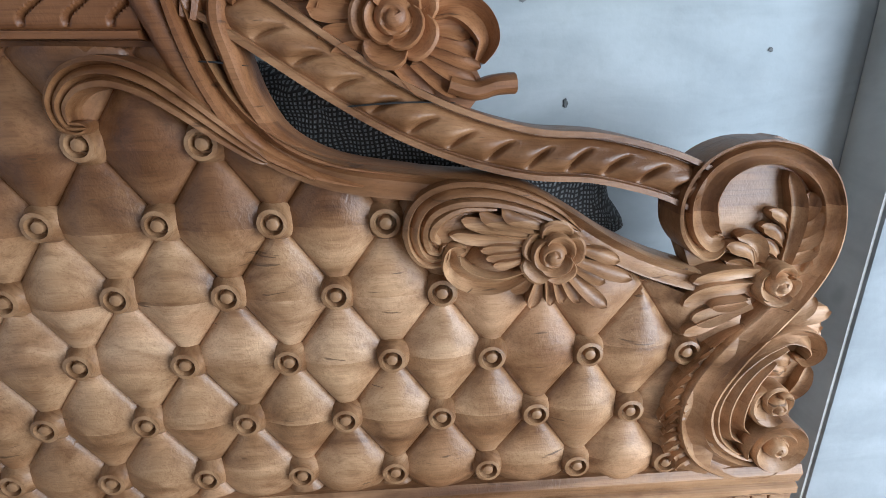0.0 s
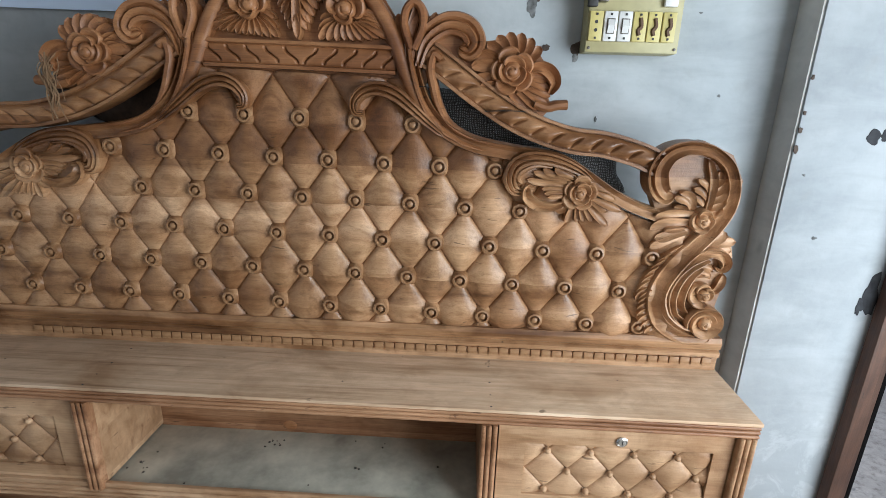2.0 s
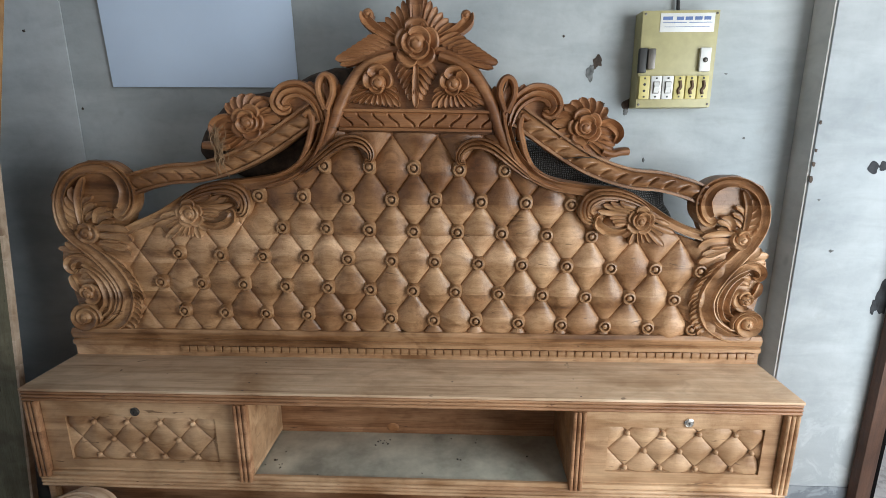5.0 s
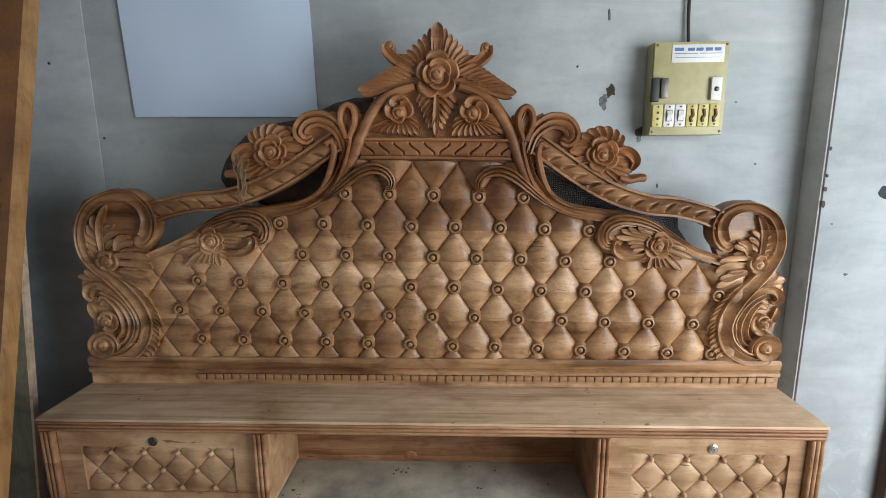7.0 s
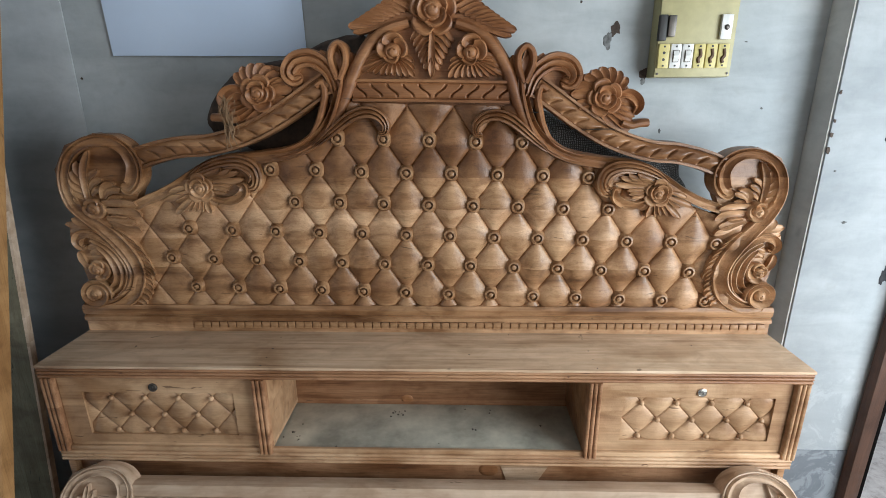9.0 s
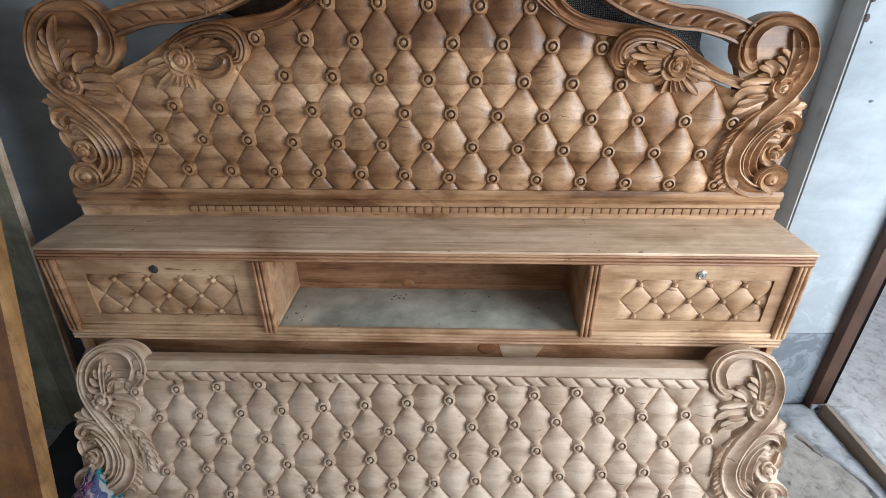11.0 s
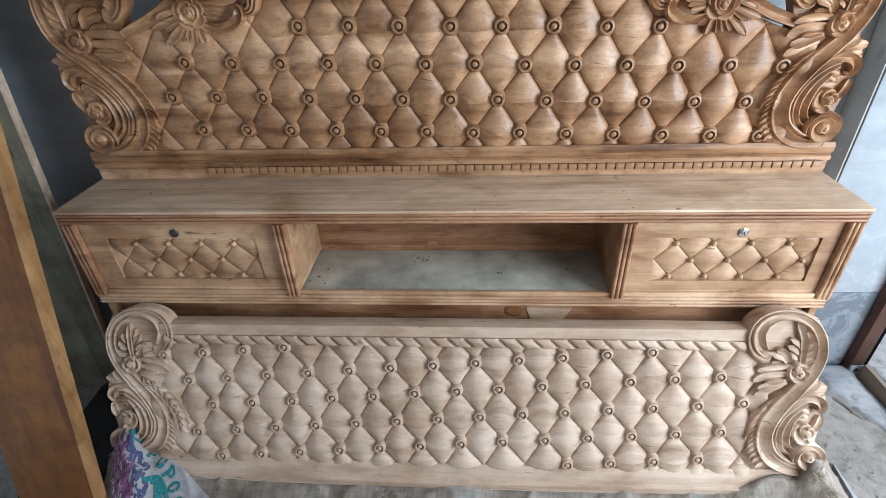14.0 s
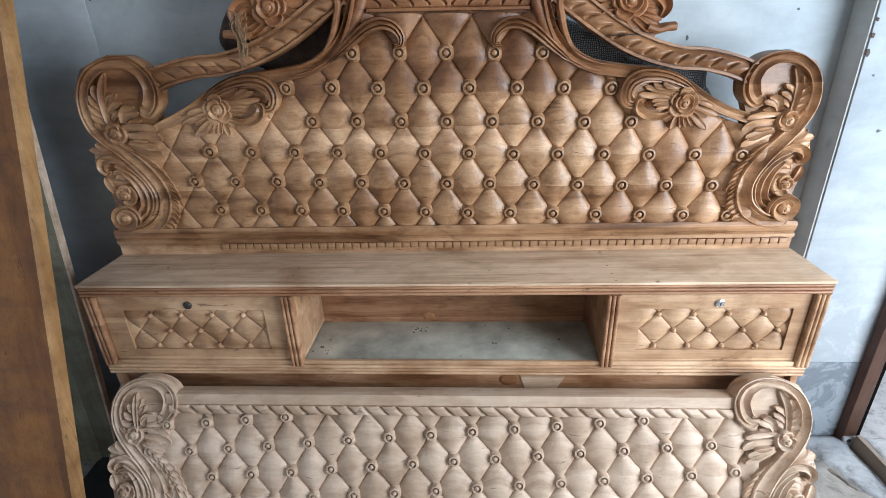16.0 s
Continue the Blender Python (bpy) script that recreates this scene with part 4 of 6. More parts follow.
spray += [blade(q, w, 0.0, 0.015, 0.6, 0.35) for q, w in ((((0.438, 1.394), (0.460, 1.394), (0.482, 1.388)), 0.0085), (((0.440, 1.386), (0.464, 1.382), (0.488, 1.373)), 0.0085), (((0.440, 1.378), (0.466, 1.370), (0.492, 1.361)), 0.0080),
          (((0.436, 1.372), (0.462, 1.358), (0.488, 1.348)), 0.0085), (((0.428, 1.366), (0.452, 1.350), (0.474, 1.336)), 0.0095), (((0.412, 1.364), (0.430, 1.348), (0.448, 1.334)), 0.0095),
          (((0.388, 1.412), (0.360, 1.424), (0.334, 1.432)), 0.0110), (((0.386, 1.402), (0.358, 1.408), (0.334, 1.410)), 0.0110), (((0.388, 1.390), (0.364, 1.388), (0.342, 1.384)), 0.0105), (((0.394, 1.378), (0.372, 1.374), (0.352, 1.366)), 0.0095))]
spray.append(band([(0.440, 1.405), (0.464, 1.413), (0.486, 1.404), (0.497, 1.385), (0.490, 1.366)], 0.0125, HOLLOW, 34, -0.026, lambda s: 0.45 + 0.65 * math.sin(math.pi * s)))
spray.append(band([(0.462, 1.346), (0.486, 1.340), (0.506, 1.345), (0.525, 1.347)], 0.0098, ROUND, 24, -0.026, lambda s: 0.9 + 0.1 * s))
S["side_spray"] = spray
S["medallion_rose"] = rose((0.570, 1.177), 0.036, 0.014, 10)
med = [blade(q, w, 0.012, 0.013, 0.65, n) for q, w, n in (
    (((0.548, 1.198), (0.520, 1.204), (0.494, 1.210), (0.474, 1.215)), 0.0072, -0.5), (((0.550, 1.204), (0.528, 1.210), (0.508, 1.214), (0.492, 1.222)), 0.0070, -0.5), (((0.556, 1.208), (0.540, 1.213), (0.526, 1.217), (0.515, 1.226)), 0.0070, -0.5),
    (((0.544, 1.192), (0.514, 1.194), (0.488, 1.195), (0.462, 1.199)), 0.0078, 0.4), (((0.540, 1.184), (0.518, 1.184), (0.494, 1.182)), 0.0062, 0.3), (((0.538, 1.177), (0.520, 1.175), (0.500, 1.173)), 0.0060, 0.3), (((0.538, 1.170), (0.524, 1.167), (0.508, 1.165)), 0.0058, 0.3),
    (((0.558, 1.148), (0.555, 1.132), (0.552, 1.114)), 0.0082, 0.3), (((0.568, 1.146), (0.571, 1.132), (0.574, 1.117)), 0.0065, 0.3), (((0.576, 1.147), (0.581, 1.134), (0.587, 1.120)), 0.0065, 0.3), (((0.584, 1.149), (0.594, 1.135), (0.605, 1.121)), 0.0070, 0.3),
    (((0.590, 1.154), (0.612, 1.134), (0.636, 1.114)), 0.0085, 0.3), (((0.596, 1.162), (0.613, 1.153), (0.631, 1.144)), 0.0070, 0.3), (((0.598, 1.169), (0.628, 1.158), (0.660, 1.147)), 0.0080, 0.3), (((0.600, 1.182), (0.622, 1.176), (0.644, 1.168)), 0.0070, 0.3), (((0.548, 1.150), (0.538, 1.142), (0.526, 1.140)), 0.0070, -0.3))]
med.append(band([(0.548, 1.156), (0.515, 1.146), (0.485, 1.150), (0.466, 1.164), (0.466, 1.182), (0.480, 1.184)], 0.0112, HOLLOW, 48, -0.01, rounded(lambda s: 0.35 + 0.75 * math.sin(math.pi * min(1, s * 1.05)), 0.06, 0.08), None, 0.010))
S["medallion_leaves"] = med
S["medallion_curl"] = band([(0.600, 1.200), (0.560, 1.224), (0.512, 1.240), (0.468, 1.242), (0.438, 1.228), (0.428, 1.202), (0.436, 1.178), (0.454, 1.174), (0.460, 1.188)], 0.0145, RIDGES, 90, -0.01, rounded(lambda s: 0.40 + 0.65 * math.sin(math.pi * min(1, s * 1.05)), 0.12), None, 0.008)
S["medallion_ridge"] = band([(0.51, 1.226), (0.474, 1.227), (0.450, 1.214), (0.444, 1.200), (0.452, 1.190)], 0.0070, ROUND, 30, -0.01, lambda s: 0.4 + 0.6 * math.sin(math.pi * s), None, 0.008)
S["small_curl"] = band([(0.290, 1.274), (0.255, 1.300), (0.217, 1.330), (0.190, 1.348), (0.158, 1.357), (0.128, 1.350), (0.110, 1.330), (0.112, 1.310), (0.128, 1.308)], 0.0140, RIDGES, 64, -0.01, rounded(lambda s: 0.45 + 0.6 * math.sin(math.pi * min(1, s * 1.1))), None, 0.011)
UPPER = ("c_curl", "side_rose", "side_spray", "loop_leaf", "crest_arch", "arch_vein", "arch_ridge")
carve(headboard, on_half, {k: v for k, v in S.items() if k not in UPPER}, CARVED)
carve(headboard, on_half, {k: S[k] for k in UPPER}, CRESTWOOD)

# crest
C = {}
C["crest_rose"] = rose((0.0, 1.584), 0.056, 0.012, 18)
pal = []
for q in (1, -1):
    # upright plume, hooked leaf and drooping wing of each side
    for k in range(6):
        pal.append(blade([(q * (0.010 + 0.006 * k), 1.606 - 0.004 * k), (q * (0.016 + 0.0095 * k), 1.652 - 0.0075 * k), (q * (0.019 + 0.0140 * k), 1.692 - 0.0125 * k)], 0.0082, 0.001 * (5 - k), 0.016, 0.5, q * -0.35))
    pal.append(band([(q * 0.040, 1.588), (q * 0.074, 1.604), (q * 0.104, 1.622), (q * 0.120, 1.638), (q * 0.119, 1.652)], 0.0135, HOLLOW, 28, -0.026, lambda s: 0.8 + 0.35 * s))
    pal.append(bud_ball((q * 0.116, 1.650), 0.0125, 0.004, 0.015, 1.0, 16, 6))
    for k in range(8):
        pal.append(blade([(q * (0.050 + 0.0125 * k), 1.588 - 0.0052 * k), (q * (0.080 + 0.0130 * k), 1.600 - 0.0070 * k), (q * (0.106 + 0.0128 * k), 1.606 - 0.0085 * k)], 0.0088, 0.002 + 0.0006 * (7 - k), 0.015, 0.5, q * -0.35))
    pal.append(blade([(q * 0.035, 1.570), (q * 0.090, 1.570), (q * 0.140, 1.552), (q * 0.186, 1.534)], 0.0135, -0.002, 0.014, 0.4, q * 0.3))
pal.append(blade([(0, 1.60), (0, 1.66), (0, 1.705)], 0.0165, 0.006, 0.017, 0.35, 0.0, 0.3))
C["palmette"] = pal
drop = []
for q in (1, -1):
    for k in range(6):
        drop.append(blade([(q * 0.004, 1.552 - 0.013 * k), (q * (0.030 - 0.0040 * k), 1.543 - 0.0135 * k), (q * (0.050 - 0.0066 * k), 1.518 - 0.0125 * k)], 0.0074, 0.003 + 0.0008 * k, 0.016, 0.6, q * 0.4))
drop.append(blade([(0, 1.545), (0, 1.490), (0, 1.438)], 0.0088, 0.009, 0.015, 0.4))
C["drop_leaf"] = drop
for s, nm in ((1, "crest_bud"), (-1, "crest_bud ")):
    bud = []
    for k, (tx, ty) in enumerate(((0.040, 1.440), (0.056, 1.439), (0.073, 1.440), (0.089, 1.441), (0.105, 1.441), (0.121, 1.442), (0.138, 1.444), (0.154, 1.447), (0.171, 1.448), (0.166, 1.464), (0.158, 1.477), (0.147, 1.488), (0.040, 1.456), (0.043, 1.474))):
        rx, ry = 0.0915 + (tx - 0.0915) * 0.34, 1.490 + (ty - 1.490) * 0.34
        bud.append(blade([(s * rx, ry), (s * (rx + tx) / 2, (ry + ty) / 2 + 0.003), (s * tx, ty)], 0.0072 if k < 9 else 0.0065, 0.004, 0.014, 0.5, 0.3 * s))
    for a, rad in ((90 - 75 * s, 0.038), (90 + 70 * s, 0.036), (90, 0.040), (250, 0.030)):
        bud.append(cup((s * 0.0915, 1.497), a, 58, 0.011, rad, 0.006, 0.020, 0.005))
    bud.append(bud_ball((s * 0.0915, 1.494), 0.0205, 0.010, 0.022, 1.5 + s))
    C[nm] = bud


def ribs(run, a):
    side = 1 if run < 0.19 else -1
    bend = side * (a * 0.020 + 0.004 * math.sin(5 * a))
    return -0.009 * max(0.0, 1 - abs(((run + bend) / 0.0385) % 1 - 0.5) * 9) * max(0.0, 1 - (a / 0.6) ** 4)


C["crest_band"] = band([(-0.19, 1.4065), (-0.09, 1.408), (0.0, 1.409), (0.09, 1.4095), (0.188, 1.410)], 0.0265, [(-1, 0), (-0.97, 0.014), (-0.74, 0.015), (-0.66, 0.006)] + [(a, 0.010 - 0.008 * a * a) for a in np.linspace(-0.6, 0.6, 15)] + [(0.66, 0.006), (0.74, 0.015), (0.97, 0.014), (1, 0)], 420, -0.03, None, ribs)
for name, shape in C.items():
    carved(name.strip(), shape, on_headboard, CRESTWOOD, headboard, "petal" if "rose" in name else "leaf")

# glue joints that have opened across the right rail and arch
for line in ([(0.222, 1.366), (0.250, 1.365), (0.276, 1.362)], [(0.335, 1.323), (0.387, 1.328), (0.424, 1.330), (0.468, 1.329)]):
    solid("open_joint", *mapped(band(line, 0.0008, [(-1, 0.0165), (0, 0.0170), (1, 0.0165)], 24, 0.0, lambda s: 0.35 + 0.65 * math.sin(math.pi * s)), on_headboard), BLACK, headboard, "dark open glue joint")

# level base moulding with dentils
base = [(0.0, 0.768), (0.0, 0.800), (0.008, 0.803), (0.008, 0.813), (0.0, 0.818), (0.006, 0.822), (0.010, 0.838), (0.004, 0.848), (-0.036, 0.848), (-0.036, 0.768)]
V = [(x, -(d + 0.004), z) for x in (-0.945, 0.945) for d, z in base]
n = len(base)
F = [(i, (i + 1) % n, n + (i + 1) % n, n + i) for i in range(n)] + [tuple(range(n)), tuple(range(2 * n - 1, n - 1, -1))]
solid("base_moulding", V, F, CARVED, headboard, smooth=30)
first = None
for k in range(66):
    x = -0.626 + k * 0.0238
    if first is None:
        first = block("dentil", (-0.0104, -0.0062, 0), (0.0104, 0, 0.0175), CARVED, headboard, 0.0012)
        ob = first
    else:
        ob = new("dentil", first.data)
        ob.parent = headboard
    ob.location = (x, -0.0035, 0.782)

# ---- cabinet under the headboard ----
cab = thing("headboard_cabinet", "raw wooden storage headboard cabinet with two drawers and an open niche", "cabinet")
FY, TOP, LOW = -0.195, 0.768, 0.503
FOOT = 0.487
block("top_board", (-0.948, FY - 0.0045, TOP - 0.0075), (0.948, 0.06, TOP), SHELFWOOD, cab, 0.0025, "pale planed top board with dark streaks")


def reeds(name, p, q, across, out, count, w, mat, parent):
    """A strip of parallel half-round reeds from p to q."""
    p, q, across, out = map(Vector, (p, q, across, out))
    prof = []
    for k in range(count):
        for a in range(0, 181, 30):
            prof.append((w * (k + 0.5 - 0.47 * math.cos(math.radians(a))), 0.0075 * math.sin(math.radians(a)) ** 0.6))
    ring = [(0, -0.012)] + prof + [(w * count, -0.012)]
    V = [e + across * a + out * h for e in (p, q) for a, h in ring]
    n = len(ring)
    F = [(i, i + 1, n + i + 1, n + i) for i in range(n - 1)] + [(n - 1, 0, n, 2 * n - 1), tuple(range(n)), tuple(range(2 * n - 1, n - 1, -1))]
    return solid(name, V, F, mat, parent, smooth=35)


OUT = (0, -1, 0)
reeds("top_reeding", (-0.945, FY + 0.004, TOP - 0.036), (0.945, FY + 0.004, TOP - 0.036), (0, 0, 1), OUT, 3, 0.0094, APRONWOOD, cab)
reeds("bottom_reeding", (-0.938, FY + 0.004, FOOT), (0.938, FY + 0.004, FOOT), (0, 0, 1), OUT, 3, 0.0100, DRAWERWOOD, cab)
block("bottom_lip", (-0.910, FY + 0.002, FOOT + 0.0305), (0.910, FY + 0.0115, FOOT + 0.0425), DRAWERWOOD, cab, 0.002)
for x0, mat in ((-0.945, REDWOOD), (0.912, DRAWERWOOD)):
    reeds("end_reeding", (x0, FY + 0.003, FOOT + 0.030), (x0, FY + 0.003, TOP - 0.036), (1, 0, 0), OUT, 3, 0.011, mat, cab)
for x0 in (-0.412, 0.416):
    reeds("divider_reeding", (x0, FY + 0.001, FOOT + 0.030), (x0, FY + 0.001, TOP - 0.036), (1, 0, 0), OUT, 3, 0.0112, APRONWOOD, cab)
block("end_board", (-0.944, FY + 0.014, LOW), (-0.924, 0.055, TOP - 0.018), CABINET, cab)
block("end_board", (0.924, FY + 0.014, LOW), (0.944, 0.055, TOP - 0.018), CABINET, cab)
block("divider", (-0.408, FY + 0.012, LOW + 0.02), (-0.380, 0.03, TOP - 0.018), DRAWERWOOD, cab)
block("divider", (0.418, FY + 0.012, LOW + 0.02), (0.448, 0.03, TOP - 0.018), CABINET, cab)
block("bottom_board", (-0.924, FY + 0.012, FOOT + 0.002), (0.924, 0.055, LOW + 0.014), NICHEFLOOR, cab, 0.001, "dusty grey ply bottom of the niche")
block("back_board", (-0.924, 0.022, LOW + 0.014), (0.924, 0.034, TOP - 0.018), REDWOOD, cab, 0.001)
# end panels added down to the floor, to block light under the cabinet
block("end_panel", (-0.936, -0.185, 0.0), (-0.918, 0.05, FOOT + 0.001), CABINET, cab)
block("end_panel", (0.918, -0.185, 0.0), (0.936, 0.05, FOOT + 0.001), CABINET, cab)
block("apron", (-0.915, -0.170, 0.30), (0.915, -0.148, FOOT + 0.001), APRONWOOD, cab, 0.002)
solid("patch", *mapped(plate([(0.235, 0.400), (0.205, 0.484), (0.300, 0.484), (0.345, 0.484), (0.30, 0.400)], 0.0025, -0.001), lambda a, c, d: (a, -0.170 - d, c)), SHELFWOOD, cab, "paler diamond-shaped wood patch")
solid("knot", *mapped(lathe((0.175, 0.452), [(0.026, 0.0), (0.024, 0.0012), (0.012, 0.0016), (0.004, 0.001)], 16, 0.8, 0, 0.2), lambda a, c, d: (a, -0.170 - d, c)), CRESTWOOD, cab, "dark knot", smooth=50)

solid("knot", *mapped(lathe((-0.054, 0.536), [(0.018, 0.0), (0.017, 0.0008), (0.009, 0.0012), (0.003, 0.0008)], 16, 0.8, 0, 0.2), lambda a, c, d: (a, 0.022 - d, c)), CRESTWOOD, cab, "dark knot", smooth=50)
top = [ob for ob in cab.children if ob.name == "top_board"][0]
for a, b in [(x, y) for x in (-0.385, 0.434) for y in (-0.189, -0.149, -0.104, -0.039)] + [(0.127, -0.128), (0.238, -0.016), (-0.62, -0.11), (0.71, -0.07)]:
    r = random.uniform(0.0014, 0.0026)
    solid("nail_hole", *mapped(lathe((0, 0), [(r, 0.0), (0.9 * r, 0.0006), (0.2 * r, 0.0004)], 8, 0.7), lambda x, y, d: (a + x, b + y, TOP + d)), BLACK, top)


def framed(x0, x1, z0, z1, ix0, ix1, iz0, iz1, y, depth):
    """A drawer front with a sunk rectangle."""
    V = [(x0, y, z0), (x1, y, z0), (x1, y, z1), (x0, y, z1), (ix0, y, iz0), (ix1, y, iz0), (ix1, y, iz1), (ix0, y, iz1)]
    V += [(x, y + depth, z) for x, _, z in V[4:8]] + [(x, y + 0.02, z) for x, _, z in V[:4]]
    F = [(0, 1, 5, 4), (1, 2, 6, 5), (2, 3, 7, 6), (3, 0, 4, 7), (4, 5, 9, 8), (5, 6, 10, 9), (6, 7, 11, 10), (7, 4, 8, 11), (0, 1, 13, 12), (1, 2, 14, 13), (2, 3, 15, 14), (3, 0, 12, 15), (12, 13, 14, 15)]
    return V, F


for x0, x1, ix0, ix1, lx, u0, metal in ((-0.912, -0.412, -0.853, -0.466, -0.667, -0.782, DARKMETAL), (0.451, 0.912, 0.507, 0.875, 0.694, 0.553, CHROME)):
    y = FY + 0.010
    drawer = solid("drawer_front", *framed(x0 + 0.002, x1 - 0.002, FOOT + 0.043, TOP - 0.038, ix0, ix1, 0.562, 0.686, y, 0.010), DRAWERWOOD, cab)
    f = tufts([(ix0 + 0.0005, 0.5625), (ix1 - 0.0005, 0.5625), (ix1 - 0.0005, 0.6855), (ix0 + 0.0005, 0.6855)], 0.0855, 0.0475, (u0, 0.668), 0.0078, rough=0.0006)
    solid("quilted_inset", *mapped(f, lambda u, v, d: (u, y + 0.0095 - d, v)), DRAWERWOOD, drawer, smooth=28, weld=True)
    for r, (v, off, cnt) in enumerate(((0.668, 0, 4), (0.620, 0.0435, 4 if lx > 0 else 3), (0.573, 0.0, 4))):
        for k in range(cnt):
            b = solid("stud", *mapped(lathe((0, 0), [(0.0068, 0.0), (0.0066, 0.004), (0.0050, 0.0075), (0.0020, 0.009)], 12), lambda a, c, d: (u0 + off + 0.0855 * k + a, y + 0.006 - d, v + c)), DRAWERWOOD, drawer, smooth=60)
    lock = solid("lock", *mapped(lathe((0, 0), [(0.0115, -0.002), (0.0115, 0.003), (0.0095, 0.0045), (0.0085, 0.003), (0.0075, 0.003), (0.0070, 0.0055), (0.0015, 0.006)], 20), lambda a, c, d: (lx + a, y - d, 0.702 + c)), metal, drawer, "round cam lock", smooth=40)
    block("keyhole", (lx - 0.0008, y - 0.0068, 0.6985), (lx + 0.0008, y - 0.0055, 0.7055), BLACK, lock, 0)

# ---- footboard leaning on the cabinet ----
LEAN_Y, LEAN_Z = 0.3698, 0.9291


def on_footboard(u, v, d):
    return (u, -0.4409 + v * LEAN_Y - d * LEAN_Z, v * LEAN_Z + d * LEAN_Y)


foot = thing("footboard", "pale raw wooden footboard with quilted carving, leaning against the cabinet", "footboard")
FR = [(-0.80, 0.112), (0.80, 0.112), (0.80, 0.452), (-0.80, 0.452)]
f = tufts(FR, 0.1089, 0.0751, (0.0414, 0.1774), 0.0150, 0.0805, 0.0015, shear=-0.0057)
solid("quilted_panel", *mapped(f, lambda u, v, d: on_footboard(u, v, d - 0.004)), PALE, foot, smooth=28, weld=True)
spots = []
for j in range(-2, 6):
    for i in range(-18, 18):
        if (i + j) % 2 == 0:
            u = 0.0414 + i * 0.1089 / 2 - 0.0057 * j
            v = 0.1774 + j * 0.0751 + 0.0805 * u
            if abs(u) < 0.745 and 0.122 < v < 0.446:
                spots.append((u, v))
buttons(foot, on_footboard, spots, 0.0140, PALE)
solid("backing_board", *mapped(plate([(-0.80, 0.05), (0.80, 0.05), (0.80, 0.505), (-0.80, 0.505)], -0.012, -0.042), on_footboard), PALE, foot)
solid("top_rail", *mapped(band([(-0.745, 0.492), (0, 0.4925), (0.745, 0.492)], 0.018, [(-1, 0.004), (-0.8, 0.009), (0.7, 0.010), (1, -0.004)], 12, -0.042), on_footboard), PALE, foot, smooth=30)


def twist(run, a):
    f = ((run + a * 0.013) / 0.043) % 1
    return -0.0085 * math.exp(-((f - 0.5) / 0.10) ** 2) * max(0.0, 1 - a ** 4) + 0.002 * abs(math.sin(math.pi * (f - 0.5)))


solid("rope_moulding", *mapped(band([(-0.735, 0.463), (0, 0.463), (0.735, 0.463)], 0.0125, [(-1, 0.0)] + [(a, 0.0115 - 0.0035 * a * a) for a in np.linspace(-0.92, 0.92, 11)] + [(1, 0.0)], 520, -0.02, None, twist), on_footboard), PALE, foot, smooth=40)
solid("bottom_rail", *mapped(band([(-0.78, 0.094), (-0.5, 0.086), (0, 0.083), (0.5, 0.086), (0.86, 0.096)], 0.032, [(-1, 0.012), (-0.5, 0.016), (-0.42, 0.010), (0.3, 0.010), (0.6, 0.006), (1, 0.0)], 12, -0.042), on_footboard), PALE, foot, smooth=30)
carve(foot, on_footboard, {"scroll_board": scroll_board(0.034, -0.737), **scroll_carving(0.034, -0.737)}, PALE, (1,))


def ear_carving(du, dv):
    """The shallower carving of the other scroll: an upright fern, and an ear of grain along the ribbon."""
    mv = lambda pts: [(x + du, y + dv) for x, y in pts]
    fern = [blade(mv(q), w, 0.003, 0.017, 0.55, n) for q, w, n in (
        (((0.834, 1.134), (0.852, 1.134), (0.872, 1.142)), 0.0068, 0.3), (((0.834, 1.150), (0.850, 1.152), (0.867, 1.163)), 0.0070, 0.3), (((0.833, 1.168), (0.845, 1.172), (0.860, 1.186)), 0.0070, 0.3), (((0.831, 1.186), (0.838, 1.193), (0.848, 1.208)), 0.0066, 0.3),
        (((0.821, 1.144), (0.812, 1.150), (0.798, 1.160)), 0.0062, -0.3), (((0.821, 1.160), (0.813, 1.167), (0.800, 1.180)), 0.0066, -0.3), (((0.821, 1.177), (0.814, 1.186), (0.803, 1.201)), 0.0066, -0.3), (((0.822, 1.194), (0.818, 1.204), (0.812, 1.220)), 0.0062, -0.3),
        (((0.826, 1.130), (0.827, 1.170), (0.827, 1.205), (0.826, 1.236)), 0.0060, 0.0))]
    axis = spline([(0.800, 1.088), (0.774, 1.066), (0.750, 1.040), (0.730, 1.012), (0.717, 0.985), (0.712, 0.955)], 9)
    ear = []
    for (x, y), (dx, dy) in zip(axis, np.gradient(axis, axis=0)):
        d = math.hypot(dx, dy)
        dx, dy = dx / d, dy / d
        for side in (1, -1):
            nx, ny = -dy * side, dx * side
            ear.append(blade(mv([(x, y), (x + 0.010 * dx + 0.009 * nx, y + 0.010 * dy + 0.009 * ny), (x + 0.030 * dx + 0.014 * nx, y + 0.030 * dy + 0.014 * ny)]), 0.0082, 0.006, 0.016, 0.55, 0.25 * side))
    return {"fern_leaf": fern, "edge_leaves": ear}


shallow = lambda u, v, d: on_footboard(u, v, 0.72 * d if d > 0 else d)
carve(foot, shallow, {"scroll_board": scroll_board(0.010, -0.745), **scroll_carving(0.010, -0.745), **ear_carving(0.004, -0.733)}, PALE, (-1,))

# ---- things on the wall ----
paper = thing("paper_sheet", "blank bluish-white paper sheet hanging on the wall", "paper")
V, F = [], []
for j in range(14):
    for i in range(20):
        x, z = -0.862 + 0.535 * i / 19, 1.508 + 0.56 * j / 13
        V.append((x + 0.016 * (1 - j / 13), BACK - 0.006 - 0.014 * math.sin(3.2 * i / 19) * (1 - j / 16) - 0.004 * math.sin(9 * i / 19 + j * 0.2), z - 0.006 * i / 19))
